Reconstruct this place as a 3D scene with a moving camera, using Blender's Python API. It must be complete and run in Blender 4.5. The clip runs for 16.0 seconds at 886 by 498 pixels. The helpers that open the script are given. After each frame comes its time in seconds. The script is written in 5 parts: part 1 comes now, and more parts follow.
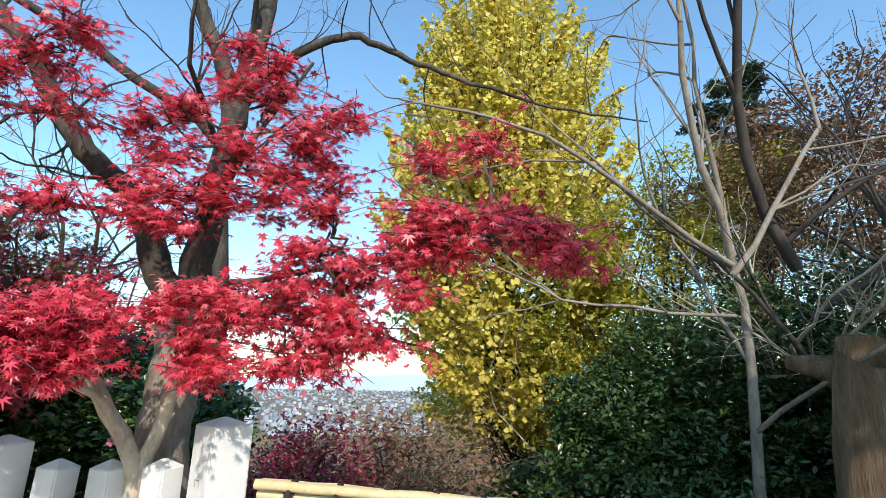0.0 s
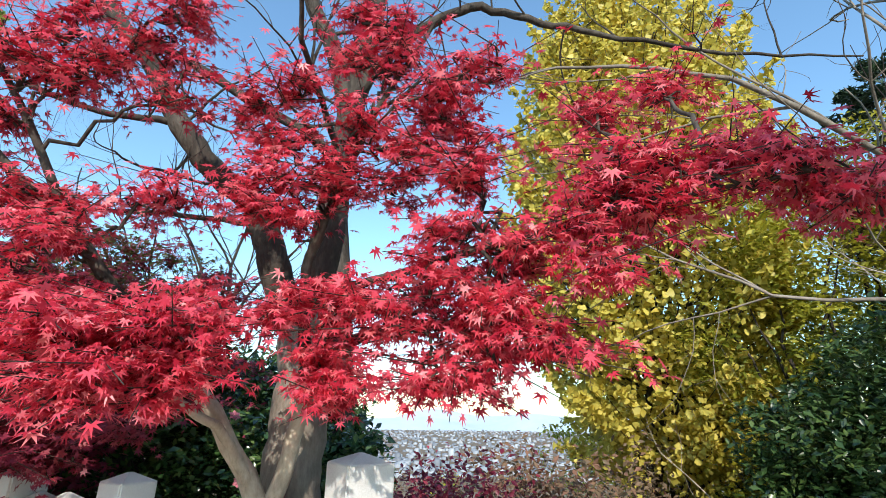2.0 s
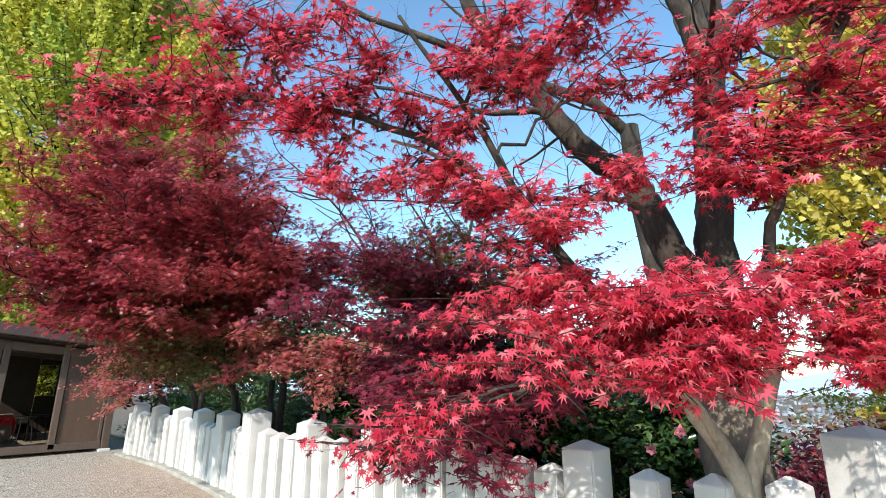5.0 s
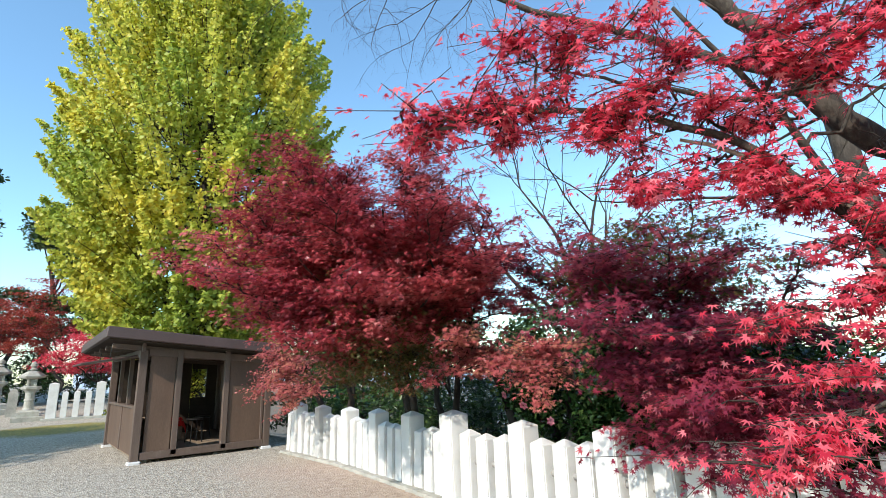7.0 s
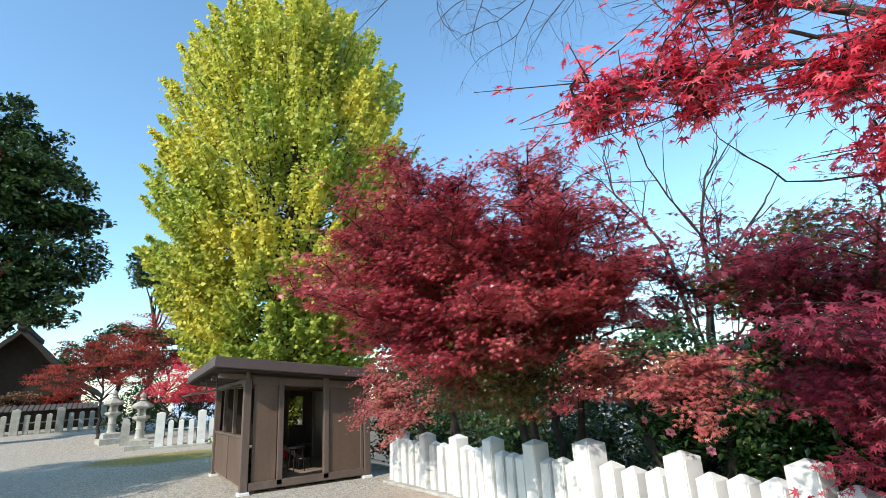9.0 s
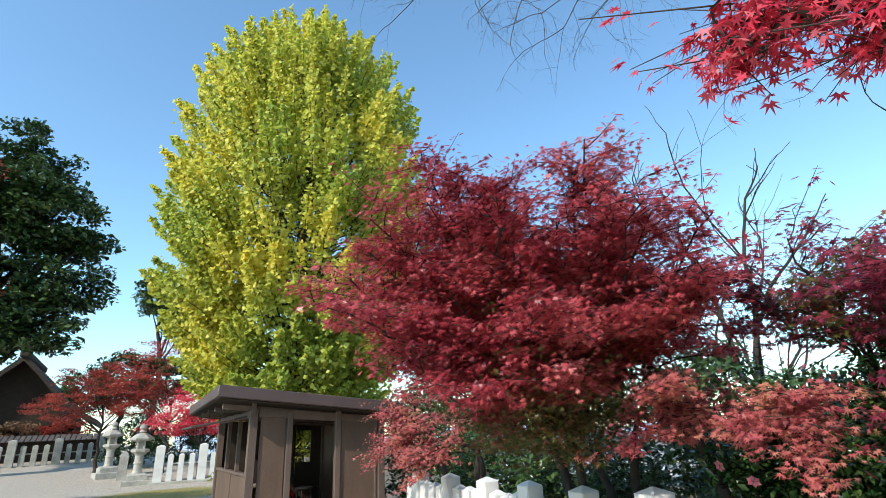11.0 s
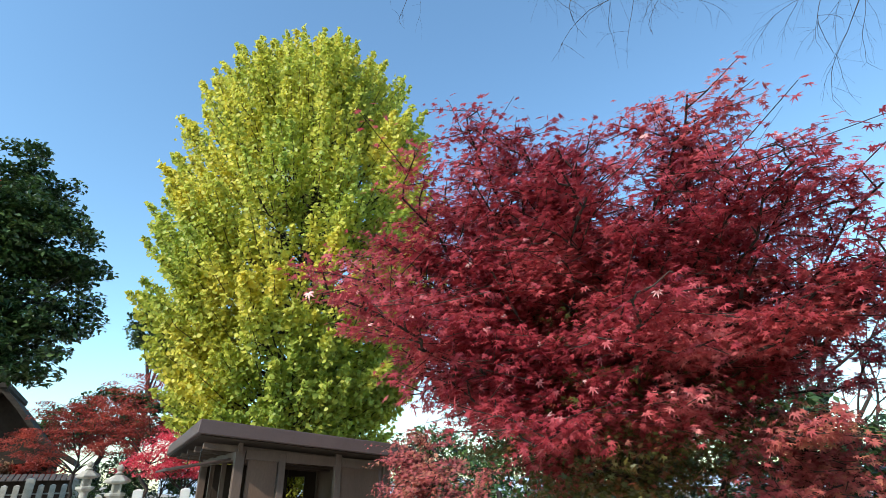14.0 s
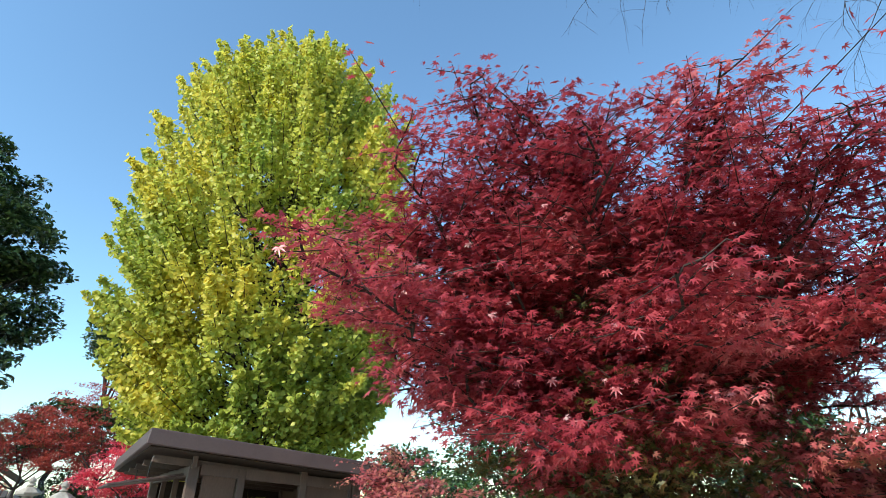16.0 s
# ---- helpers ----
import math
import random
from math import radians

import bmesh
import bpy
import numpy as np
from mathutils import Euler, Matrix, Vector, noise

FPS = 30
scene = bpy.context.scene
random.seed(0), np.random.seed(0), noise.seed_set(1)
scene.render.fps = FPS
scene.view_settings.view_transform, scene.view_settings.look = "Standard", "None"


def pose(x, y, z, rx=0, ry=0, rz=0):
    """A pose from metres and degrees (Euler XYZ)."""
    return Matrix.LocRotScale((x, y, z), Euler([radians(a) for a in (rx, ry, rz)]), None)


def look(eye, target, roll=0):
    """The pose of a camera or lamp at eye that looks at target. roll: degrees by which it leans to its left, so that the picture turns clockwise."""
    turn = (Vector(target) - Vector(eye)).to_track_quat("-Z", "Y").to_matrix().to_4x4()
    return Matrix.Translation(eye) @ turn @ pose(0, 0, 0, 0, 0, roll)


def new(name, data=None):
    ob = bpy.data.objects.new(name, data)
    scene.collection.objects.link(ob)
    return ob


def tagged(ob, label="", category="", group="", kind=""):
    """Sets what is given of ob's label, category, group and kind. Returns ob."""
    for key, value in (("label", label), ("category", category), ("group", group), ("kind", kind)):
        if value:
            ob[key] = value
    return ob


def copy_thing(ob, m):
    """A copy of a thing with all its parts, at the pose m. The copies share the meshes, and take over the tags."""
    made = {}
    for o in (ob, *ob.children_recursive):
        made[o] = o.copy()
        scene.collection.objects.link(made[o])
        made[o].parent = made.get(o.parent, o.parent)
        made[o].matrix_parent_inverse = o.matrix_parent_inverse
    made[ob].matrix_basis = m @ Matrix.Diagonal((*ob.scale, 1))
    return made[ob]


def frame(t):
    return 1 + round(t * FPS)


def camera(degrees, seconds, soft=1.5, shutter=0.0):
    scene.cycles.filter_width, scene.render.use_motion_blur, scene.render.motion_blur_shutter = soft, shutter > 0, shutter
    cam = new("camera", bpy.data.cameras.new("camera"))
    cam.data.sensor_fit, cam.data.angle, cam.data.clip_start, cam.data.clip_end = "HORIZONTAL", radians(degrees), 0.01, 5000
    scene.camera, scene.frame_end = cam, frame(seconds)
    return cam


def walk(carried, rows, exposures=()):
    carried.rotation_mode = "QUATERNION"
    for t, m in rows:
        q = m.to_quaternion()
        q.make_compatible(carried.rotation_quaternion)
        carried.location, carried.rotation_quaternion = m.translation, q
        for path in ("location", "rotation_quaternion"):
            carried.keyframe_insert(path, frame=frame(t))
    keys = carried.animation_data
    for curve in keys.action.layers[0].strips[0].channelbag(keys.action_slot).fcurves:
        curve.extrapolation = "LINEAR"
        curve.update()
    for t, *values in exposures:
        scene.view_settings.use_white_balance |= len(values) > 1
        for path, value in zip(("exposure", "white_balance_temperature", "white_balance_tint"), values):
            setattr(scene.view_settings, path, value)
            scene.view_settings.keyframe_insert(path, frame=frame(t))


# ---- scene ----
cam = camera(82.9, 16.0, soft=0.85)
PATH = [
    (0, (-0.534, -13.81, 1.344), (1.358, -13.407, 1.849), 1.3),
    (0.5, (-0.298, -13.756, 1.338), (1.573, -13.309, 1.886), 1.1),
    (1, (-0.073, -13.572, 1.331), (1.767, -13.055, 1.919), 1.1),
    (1.5, (0.166, -13.382, 1.306), (1.945, -12.693, 1.907), 0.8),
    (2, (0.216, -13.248, 1.251), (1.937, -12.453, 1.889), 0.8),
    (2.5, (0.08, -13.039, 1.239), (1.771, -12.182, 1.878), 0.6),
    (3, (-0.046, -12.84, 1.229), (1.578, -11.855, 1.853), 0.8),
    (3.5, (-0.242, -12.606, 1.227), (1.325, -11.52, 1.832), 1.1),
    (4, (-0.463, -12.291, 1.228), (1.106, -11.198, 1.817), 0.8),
    (4.5, (-0.594, -12.08, 1.246), (0.913, -10.889, 1.802), 0.5),
    (4.7, (-0.654, -11.997, 1.262), (0.812, -10.747, 1.799), 0.3),
    (6.8, (-1.711, -10.935, 1.446), (-0.422, -9.477, 1.904), -1.8),
    (7, (-1.795, -10.865, 1.46), (-0.543, -9.376, 1.925), -2.0),
    (7.5, (-1.837, -10.639, 1.468), (-0.728, -9.046, 1.952), -2.7),
    (8, (-1.892, -10.419, 1.482), (-0.846, -8.789, 1.984), -2.9),
    (8.5, (-1.937, -10.267, 1.506), (-0.894, -8.643, 2.029), -3.4),
    (9, (-1.946, -10.163, 1.522), (-0.919, -8.538, 2.075), -3.4),
    (11.5, (-1.805, -9.213, 1.552), (-0.833, -7.613, 2.255), -2.4),
    (12, (-1.775, -9.001, 1.562), (-0.833, -7.393, 2.288), -2.0),
    (12.5, (-1.756, -8.779, 1.566), (-0.854, -7.159, 2.317), -1.3),
    (13, (-1.729, -8.59, 1.58), (-0.822, -6.988, 2.361), -1.4),
    (13.5, (-1.645, -8.45, 1.579), (-0.717, -6.875, 2.39), -1.7),
    (14, (-1.571, -8.298, 1.572), (-0.613, -6.752, 2.404), -1.3),
    (14.5, (-1.559, -8.137, 1.57), (-0.542, -6.642, 2.423), -1.2),
    (15, (-1.518, -7.995, 1.556), (-0.47, -6.53, 2.425), -1.0),
    (15.5, (-1.443, -7.891, 1.546), (-0.41, -6.422, 2.427), -0.5),
    (16, (-1.39, -7.795, 1.534), (-0.374, -6.33, 2.439), -0.3),
]
walk(cam, [(t, look(eye, target, roll)) for t, eye, target, roll in PATH])

# ---- light ----
world = bpy.data.worlds.new("sky")
scene.world = world
world.use_nodes = True
wn = world.node_tree
sky = wn.nodes.new("ShaderNodeTexSky")
sky.sky_type = "NISHITA"
sky.sun_disc = False
SUN = Vector((-0.86, -0.34, 0.62)).normalized()
sky.sun_elevation = math.asin(SUN.z)
sky.sun_rotation = math.atan2(SUN.x, SUN.y)
sky.air_density, sky.dust_density, sky.ozone_density = 1.15, 0.25, 1.0
clear = wn.nodes.new("ShaderNodeMix")
clear.data_type, clear.blend_type = "RGBA", "MULTIPLY"
clear.inputs["Factor"].default_value = 1.0
clear.inputs["B"].default_value = (0.79, 1.02, 1.09, 1)
wn.links.new(sky.outputs[0], clear.inputs["A"])
wn.links.new(clear.outputs["Result"], wn.nodes["Background"].inputs[0])
wn.nodes["Background"].inputs[1].default_value = 0.15
sun_data = bpy.data.lights.new("sun", "SUN")
sun_data.energy, sun_data.angle, sun_data.color = 3.0, radians(0.6), (1.0, 0.93, 0.83)
sun = new("sun", sun_data)
sun.matrix_world = look((-30, -12, 30), Vector((-30, -12, 30)) - SUN)
scene.view_settings.exposure = 0.85


# ---- materials ----
def material(name, rough=0.8, metal=0.0):
    m = bpy.data.materials.new(name)
    m.use_nodes = True
    nt = m.node_tree
    b = nt.nodes["Principled BSDF"]
    b.inputs["Roughness"].default_value = rough
    b.inputs["Metallic"].default_value = metal
    return m, nt, b


def node(nt, kind, **sets):
    n = nt.nodes.new(kind)
    for k, v in sets.items():
        n.inputs[k.replace("_", " ")].default_value = v
    return n


def ramp(nt, source, stops):
    r = nt.nodes.new("ShaderNodeValToRGB")
    el = r.color_ramp.elements
    while len(el) < len(stops):
        el.new(0.5)
    for e, (p, c) in zip(el, stops):
        e.position, e.color = p, (*c, 1)
    nt.links.new(source, r.inputs[0])
    return r


def noisy(name, stops, scale=6.0, rough=0.85, fine=40.0, bump=0.3, depth=0.01, metal=0.0, stretch=(1, 1, 1), per_object=0.0):
    """A surface with stains at one scale and grain at another."""
    m, nt, b = material(name, rough, metal)
    b.inputs["Specular IOR Level"].default_value = 0.25 if rough > 0.7 else 0.5
    tc = nt.nodes.new("ShaderNodeTexCoord")
    mp = nt.nodes.new("ShaderNodeMapping")
    mp.inputs["Scale"].default_value = stretch
    nt.links.new(tc.outputs["Object"], mp.inputs[0])
    n1 = node(nt, "ShaderNodeTexNoise", Scale=scale, Detail=6.0, Roughness=0.6)
    n2 = node(nt, "ShaderNodeTexNoise", Scale=fine, Detail=4.0, Roughness=0.7)
    for n in (n1, n2):
        nt.links.new(mp.outputs[0], n.inputs["Vector"])
    mix = nt.nodes.new("ShaderNodeMath")
    mix.operation = "MULTIPLY_ADD"
    mix.inputs[1].default_value = 0.6
    nt.links.new(n1.outputs[0], mix.inputs[0])
    half = nt.nodes.new("ShaderNodeMath")
    half.operation = "MULTIPLY"
    half.inputs[1].default_value = 0.4
    nt.links.new(n2.outputs[0], half.inputs[0])
    nt.links.new(half.outputs[0], mix.inputs[2])
    src = mix.outputs[0]
    if per_object:
        info = nt.nodes.new("ShaderNodeObjectInfo")
        ad = nt.nodes.new("ShaderNodeMath")
        ad.operation = "MULTIPLY_ADD"
        ad.inputs[1].default_value = per_object
        nt.links.new(info.outputs["Random"], ad.inputs[0])
        nt.links.new(src, ad.inputs[2])
        src = ad.outputs[0]
    r = ramp(nt, src, stops)
    nt.links.new(r.outputs[0], b.inputs["Base Color"])
    bp = nt.nodes.new("ShaderNodeBump")
    bp.inputs["Strength"].default_value = bump
    bp.inputs["Distance"].default_value = depth
    nt.links.new(mix.outputs[0], bp.inputs["Height"])
    nt.links.new(bp.outputs[0], b.inputs["Normal"])
    return m


def leaf_material(name, stops, glow=0.35, rough=0.5, patch=0.0):
    """Leaf colour by leaf, with light through the blade; patch: how far whole boughs differ."""
    m, nt, b = material(name, rough)
    geo = nt.nodes.new("ShaderNodeNewGeometry")
    src = geo.outputs["Random Per Island"]
    if patch:
        tc = nt.nodes.new("ShaderNodeTexCoord")
        n = node(nt, "ShaderNodeTexNoise", Scale=patch, Detail=2.0)
        nt.links.new(tc.outputs["Object"], n.inputs["Vector"])
        st = nt.nodes.new("ShaderNodeMapRange")
        st.inputs["From Min"].default_value, st.inputs["From Max"].default_value = 0.32, 0.68
        nt.links.new(n.outputs[0], st.inputs["Value"])
        mx = nt.nodes.new("ShaderNodeMix")
        mx.inputs["Factor"].default_value = 0.6
        nt.links.new(src, mx.inputs["A"])
        nt.links.new(st.outputs[0], mx.inputs["B"])
        src = mx.outputs["Result"]
    r = ramp(nt, src, stops)
    nt.links.new(r.outputs[0], b.inputs["Base Color"])
    tr = nt.nodes.new("ShaderNodeBsdfTranslucent")
    nt.links.new(r.outputs[0], tr.inputs[0])
    mix = nt.nodes.new("ShaderNodeMixShader")
    mix.inputs[0].default_value = glow
    nt.links.new(b.outputs[0], mix.inputs[1])
    nt.links.new(tr.outputs[0], mix.inputs[2])
    nt.links.new(mix.outputs[0], nt.nodes["Material Output"].inputs[0])
    return m


M_RED = leaf_material("red maple leaf", [(0.0, (0.46, 0.018, 0.04)), (0.4, (0.72, 0.05, 0.09)), (0.8, (0.84, 0.12, 0.17)), (1.0, (0.86, 0.25, 0.26))], 0.45, 0.36)
M_WINE = leaf_material("wine maple leaf", [(0.0, (0.20, 0.02, 0.032)), (0.4, (0.43, 0.055, 0.072)), (0.75, (0.62, 0.125, 0.135)), (1.0, (0.74, 0.27, 0.25))], 0.45, 0.33, 0.9)
# Greenish inner leaf, with the crown's inner shade put into its dark tone.
M_OLIVE = leaf_material("shade-dark olive maple leaf", [(0.0, (0.05, 0.06, 0.015)), (0.5, (0.10, 0.10, 0.02)), (0.8, (0.16, 0.09, 0.025)), (1.0, (0.25, 0.06, 0.04))], 0.35, 0.5)
M_PINK = leaf_material("faded pink maple leaf", [(0.0, (0.34, 0.05, 0.07)), (0.5, (0.50, 0.12, 0.12)), (0.8, (0.52, 0.22, 0.13)), (1.0, (0.45, 0.30, 0.12))], 0.35, 0.5, 1.2)
M_DARKRED = leaf_material("dark purple maple leaf", [(0.0, (0.12, 0.012, 0.03)), (0.6, (0.28, 0.03, 0.06)), (1.0, (0.50, 0.075, 0.09))], 0.36, 0.45, 0.8)
M_GINKGO = leaf_material("turning ginkgo leaf", [(0.0, (0.22, 0.33, 0.06)), (0.36, (0.46, 0.52, 0.09)), (0.64, (0.68, 0.64, 0.11)), (1.0, (0.86, 0.72, 0.12))], 0.5, 0.5, 0.32)
M_GOLD = leaf_material("golden ginkgo leaf", [(0.0, (0.44, 0.37, 0.06)), (0.5, (0.66, 0.55, 0.10)), (1.0, (0.80, 0.66, 0.14))], 0.45, 0.5)
M_LIME = leaf_material("yellow green leaf", [(0.0, (0.14, 0.17, 0.02)), (0.5, (0.34, 0.33, 0.03)), (1.0, (0.60, 0.50, 0.05))], 0.4, 0.5, 0.4)
M_GREEN = leaf_material("evergreen leaf", [(0.0, (0.02, 0.045, 0.014)), (0.6, (0.045, 0.09, 0.025)), (1.0, (0.10, 0.15, 0.04))], 0.15, 0.3)
M_CAMELLIA = leaf_material("camellia leaf", [(0.0, (0.022, 0.06, 0.02)), (0.6, (0.05, 0.11, 0.03)), (1.0, (0.12, 0.18, 0.05))], 0.15, 0.22)
M_CONIFER = leaf_material("conifer needle", [(0.0, (0.015, 0.035, 0.02)), (1.0, (0.05, 0.09, 0.04))], 0.1, 0.5)
M_BRUSH = leaf_material("dry brush leaf", [(0.0, (0.09, 0.055, 0.03)), (0.4, (0.20, 0.13, 0.07)), (0.7, (0.26, 0.11, 0.07)), (1.0, (0.30, 0.27, 0.08))], 0.25, 0.7, 0.3)
M_RUST = leaf_material("rust red leaf", [(0.0, (0.16, 0.03, 0.02)), (0.5, (0.36, 0.05, 0.035)), (1.0, (0.52, 0.10, 0.06))], 0.35, 0.5, 0.4)
M_FLOWER = leaf_material("pink petal", [(0.0, (0.62, 0.10, 0.18)), (1.0, (0.75, 0.30, 0.34))], 0.3, 0.5)
# Grey brown, darkened so that limbs read as silhouettes against the sky.
M_BARK = noisy("grey brown bark in silhouette", [(0.3, (0.022, 0.018, 0.015)), (0.5, (0.058, 0.047, 0.038)), (0.72, (0.15, 0.13, 0.105))], 5, 0.9, 30, 0.9, 0.03, stretch=(1, 1, 0.35))
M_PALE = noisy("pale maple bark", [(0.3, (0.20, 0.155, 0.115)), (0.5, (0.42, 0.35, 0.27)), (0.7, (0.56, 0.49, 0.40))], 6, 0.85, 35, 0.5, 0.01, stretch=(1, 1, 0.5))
M_DARKBARK = noisy("dark bark", [(0.3, (0.018, 0.014, 0.012)), (0.6, (0.06, 0.048, 0.04)), (0.8, (0.12, 0.10, 0.08))], 5, 0.9, 30, 0.8, 0.02, stretch=(1, 1, 0.4))
# Pale sapling bark; on the big trunk it stands for sunlight.
M_GREYBARK = noisy("pale and sunlit grey bark", [(0.3, (0.09, 0.075, 0.06)), (0.5, (0.22, 0.185, 0.15)), (0.72, (0.36, 0.31, 0.26))], 5, 0.9, 32, 0.8, 0.02, stretch=(1, 1, 0.4))
M_STUMP = noisy("shaggy brown bark", [(0.3, (0.05, 0.03, 0.018)), (0.55, (0.19, 0.125, 0.075)), (0.75, (0.34, 0.25, 0.16))], 7, 0.95, 45, 1.0, 0.06, stretch=(1, 1, 0.2))
M_STONE = noisy("white granite", [(0.25, (0.38, 0.37, 0.35)), (0.5, (0.60, 0.59, 0.57)), (0.75, (0.70, 0.69, 0.67))], 3, 0.75, 120, 0.15, 0.004, per_object=0.1)
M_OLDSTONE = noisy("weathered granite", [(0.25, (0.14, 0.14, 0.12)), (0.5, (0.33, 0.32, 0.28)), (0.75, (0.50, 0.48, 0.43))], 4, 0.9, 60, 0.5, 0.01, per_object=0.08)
M_IRONPIPE = noisy("grey pipe", [(0.3, (0.20, 0.19, 0.18)), (0.7, (0.36, 0.34, 0.31))], 8, 0.6, 60, 0.2)
M_PANEL = noisy("brown stained board", [(0.3, (0.070, 0.040, 0.026)), (0.5, (0.105, 0.062, 0.040)), (0.7, (0.145, 0.09, 0.06))], 3, 0.65, 60, 0.2, 0.004, stretch=(1, 1, 0.25))
M_POST = noisy("brown painted post", [(0.3, (0.075, 0.05, 0.038)), (0.6, (0.125, 0.085, 0.065)), (0.8, (0.19, 0.14, 0.11))], 4, 0.6, 50, 0.25, 0.004, stretch=(1, 1, 0.2))
M_FASCIA = noisy("purple brown roof metal", [(0.3, (0.060, 0.038, 0.034)), (0.7, (0.095, 0.064, 0.058))], 2, 0.5, 50, 0.1, 0.003)
# Near-black brown: shade inside the hut and under its roof, put into the colour.
M_INNER = noisy("dark board with inner shade", [(0.3, (0.02, 0.014, 0.01)), (0.7, (0.05, 0.034, 0.024))], 4, 0.8, 40, 0.2)
M_PLANK = noisy("worn plank", [(0.3, (0.13, 0.09, 0.06)), (0.7, (0.28, 0.21, 0.15))], 4, 0.8, 50, 0.3, stretch=(0.3, 1, 1), per_object=0.15)
M_BAMBOO = noisy("aged bamboo", [(0.3, (0.42, 0.31, 0.15)), (0.6, (0.62, 0.49, 0.27)), (0.8, (0.70, 0.60, 0.38))], 6, 0.5, 40, 0.15)
M_ROPE = noisy("black palm rope", [(0.3, (0.012, 0.011, 0.01)), (0.7, (0.05, 0.045, 0.04))], 20, 0.9, 90, 0.5)
M_CLOTH = noisy("red felt", [(0.3, (0.50, 0.012, 0.012)), (0.7, (0.66, 0.03, 0.025))], 6, 0.9, 80, 0.2)
M_IRON = noisy("black iron", [(0.3, (0.012, 0.012, 0.013)), (0.7, (0.035, 0.034, 0.034))], 8, 0.5, 60, 0.1, metal=0.6)
M_THATCH = noisy("dark cypress bark roof", [(0.3, (0.022, 0.018, 0.015)), (0.7, (0.075, 0.06, 0.048))], 2, 0.95, 30, 0.7, 0.05, stretch=(1, 1, 3))
M_TILE = noisy("grey brown wall tile", [(0.3, (0.05, 0.042, 0.038)), (0.7, (0.13, 0.11, 0.10))], 3, 0.8, 20, 0.4)
# Blue-grey town and pale blue hills: distance haze is mixed into these colours.
M_TOWN = leaf_material("haze-tinted town wall", [(0.0, (0.16, 0.17, 0.19)), (0.5, (0.25, 0.27, 0.29)), (0.9, (0.42, 0.43, 0.44)), (1.0, (0.30, 0.25, 0.23))], 0.0, 0.8)
M_HILL = noisy("haze-tinted hills", [(0.3, (0.42, 0.50, 0.58)), (0.7, (0.52, 0.59, 0.66))], 0.004, 1.0, 0.02, 0.0)


def ground_material():
    m, nt, b = material("gravel and leaf litter", 0.95)
    geo = nt.nodes.new("ShaderNodeNewGeometry")
    sep = nt.nodes.new("ShaderNodeSeparateXYZ")
    nt.links.new(geo.outputs["Position"], sep.inputs[0])

    def noise_of(scale, detail=5.0):
        n = node(nt, "ShaderNodeTexNoise", Scale=scale, Detail=detail, Roughness=0.65)
        nt.links.new(geo.outputs["Position"], n.inputs["Vector"])
        return n

    def math_of(op, a, bb, c=None):
        n = nt.nodes.new("ShaderNodeMath")
        n.operation = op
        for k, v in enumerate((a, bb, c)):
            if v is None:
                continue
            if isinstance(v, (int, float)):
                n.inputs[k].default_value = v
            else:
                nt.links.new(v, n.inputs[k])
        return n.outputs[0]

    def range_of(v, lo, hi):
        n = nt.nodes.new("ShaderNodeMapRange")
        n.inputs["From Min"].default_value, n.inputs["From Max"].default_value = lo, hi
        nt.links.new(v, n.inputs["Value"])
        return n.outputs[0]

    def mixed(fac, a, bb):
        n = nt.nodes.new("ShaderNodeMix")
        n.data_type = "RGBA"
        nt.links.new(fac, n.inputs["Factor"])
        nt.links.new(a, n.inputs["A"])
        nt.links.new(bb, n.inputs["B"])
        return n.outputs["Result"]

    big, mid = noise_of(0.5), noise_of(9.0)
    vor = nt.nodes.new("ShaderNodeTexVoronoi")
    vor.inputs["Scale"].default_value = 38.0
    nt.links.new(geo.outputs["Position"], vor.inputs["Vector"])
    vsep = nt.nodes.new("ShaderNodeSeparateColor")
    nt.links.new(vor.outputs["Color"], vsep.inputs[0])
    gravel = ramp(nt, vsep.outputs[0], [(0.0, (0.20, 0.17, 0.135)), (0.45, (0.40, 0.35, 0.28)), (1.0, (0.56, 0.50, 0.41))]).outputs[0]
    sand = ramp(nt, mid.outputs[0], [(0.3, (0.33, 0.24, 0.18)), (0.55, (0.48, 0.37, 0.29)), (0.75, (0.56, 0.46, 0.38))]).outputs[0]
    moss = ramp(nt, mid.outputs[0], [(0.3, (0.13, 0.12, 0.03)), (0.55, (0.30, 0.24, 0.06)), (0.75, (0.52, 0.40, 0.09))]).outputs[0]
    litter = ramp(nt, noise_of(3.0).outputs[0], [(0.3, (0.06, 0.045, 0.025)), (0.5, (0.17, 0.115, 0.07)), (0.7, (0.24, 0.18, 0.11))]).outputs[0]
    wob = math_of("MULTIPLY_ADD", big.outputs[0], 1.6, -0.8)
    xw = math_of("ADD", sep.outputs[0], wob)
    # the sandy strip along the stone fence, the mossy patch behind the hut, the wooded slope
    south = range_of(sep.outputs[1], -1.0, -3.0)
    strip = math_of("MULTIPLY", range_of(xw, 0.4, 1.4), south)
    c = mixed(strip, gravel, sand)
    px = math_of("DIVIDE", math_of("SUBTRACT", xw, -0.4), 2.6)
    py = math_of("DIVIDE", math_of("SUBTRACT", math_of("ADD", sep.outputs[1], wob), 10.2), 2.2)
    rr = math_of("ADD", math_of("MULTIPLY", px, px), math_of("MULTIPLY", py, py))
    c = mixed(range_of(math_of("ADD", rr, math_of("MULTIPLY_ADD", mid.outputs[0], 1.2, -0.6)), 1.2, 0.6), c, moss)
    side = math_of("ADD", math_of("MULTIPLY", xw, 0.86), math_of("MULTIPLY_ADD", sep.outputs[1], -0.51, -8.0))
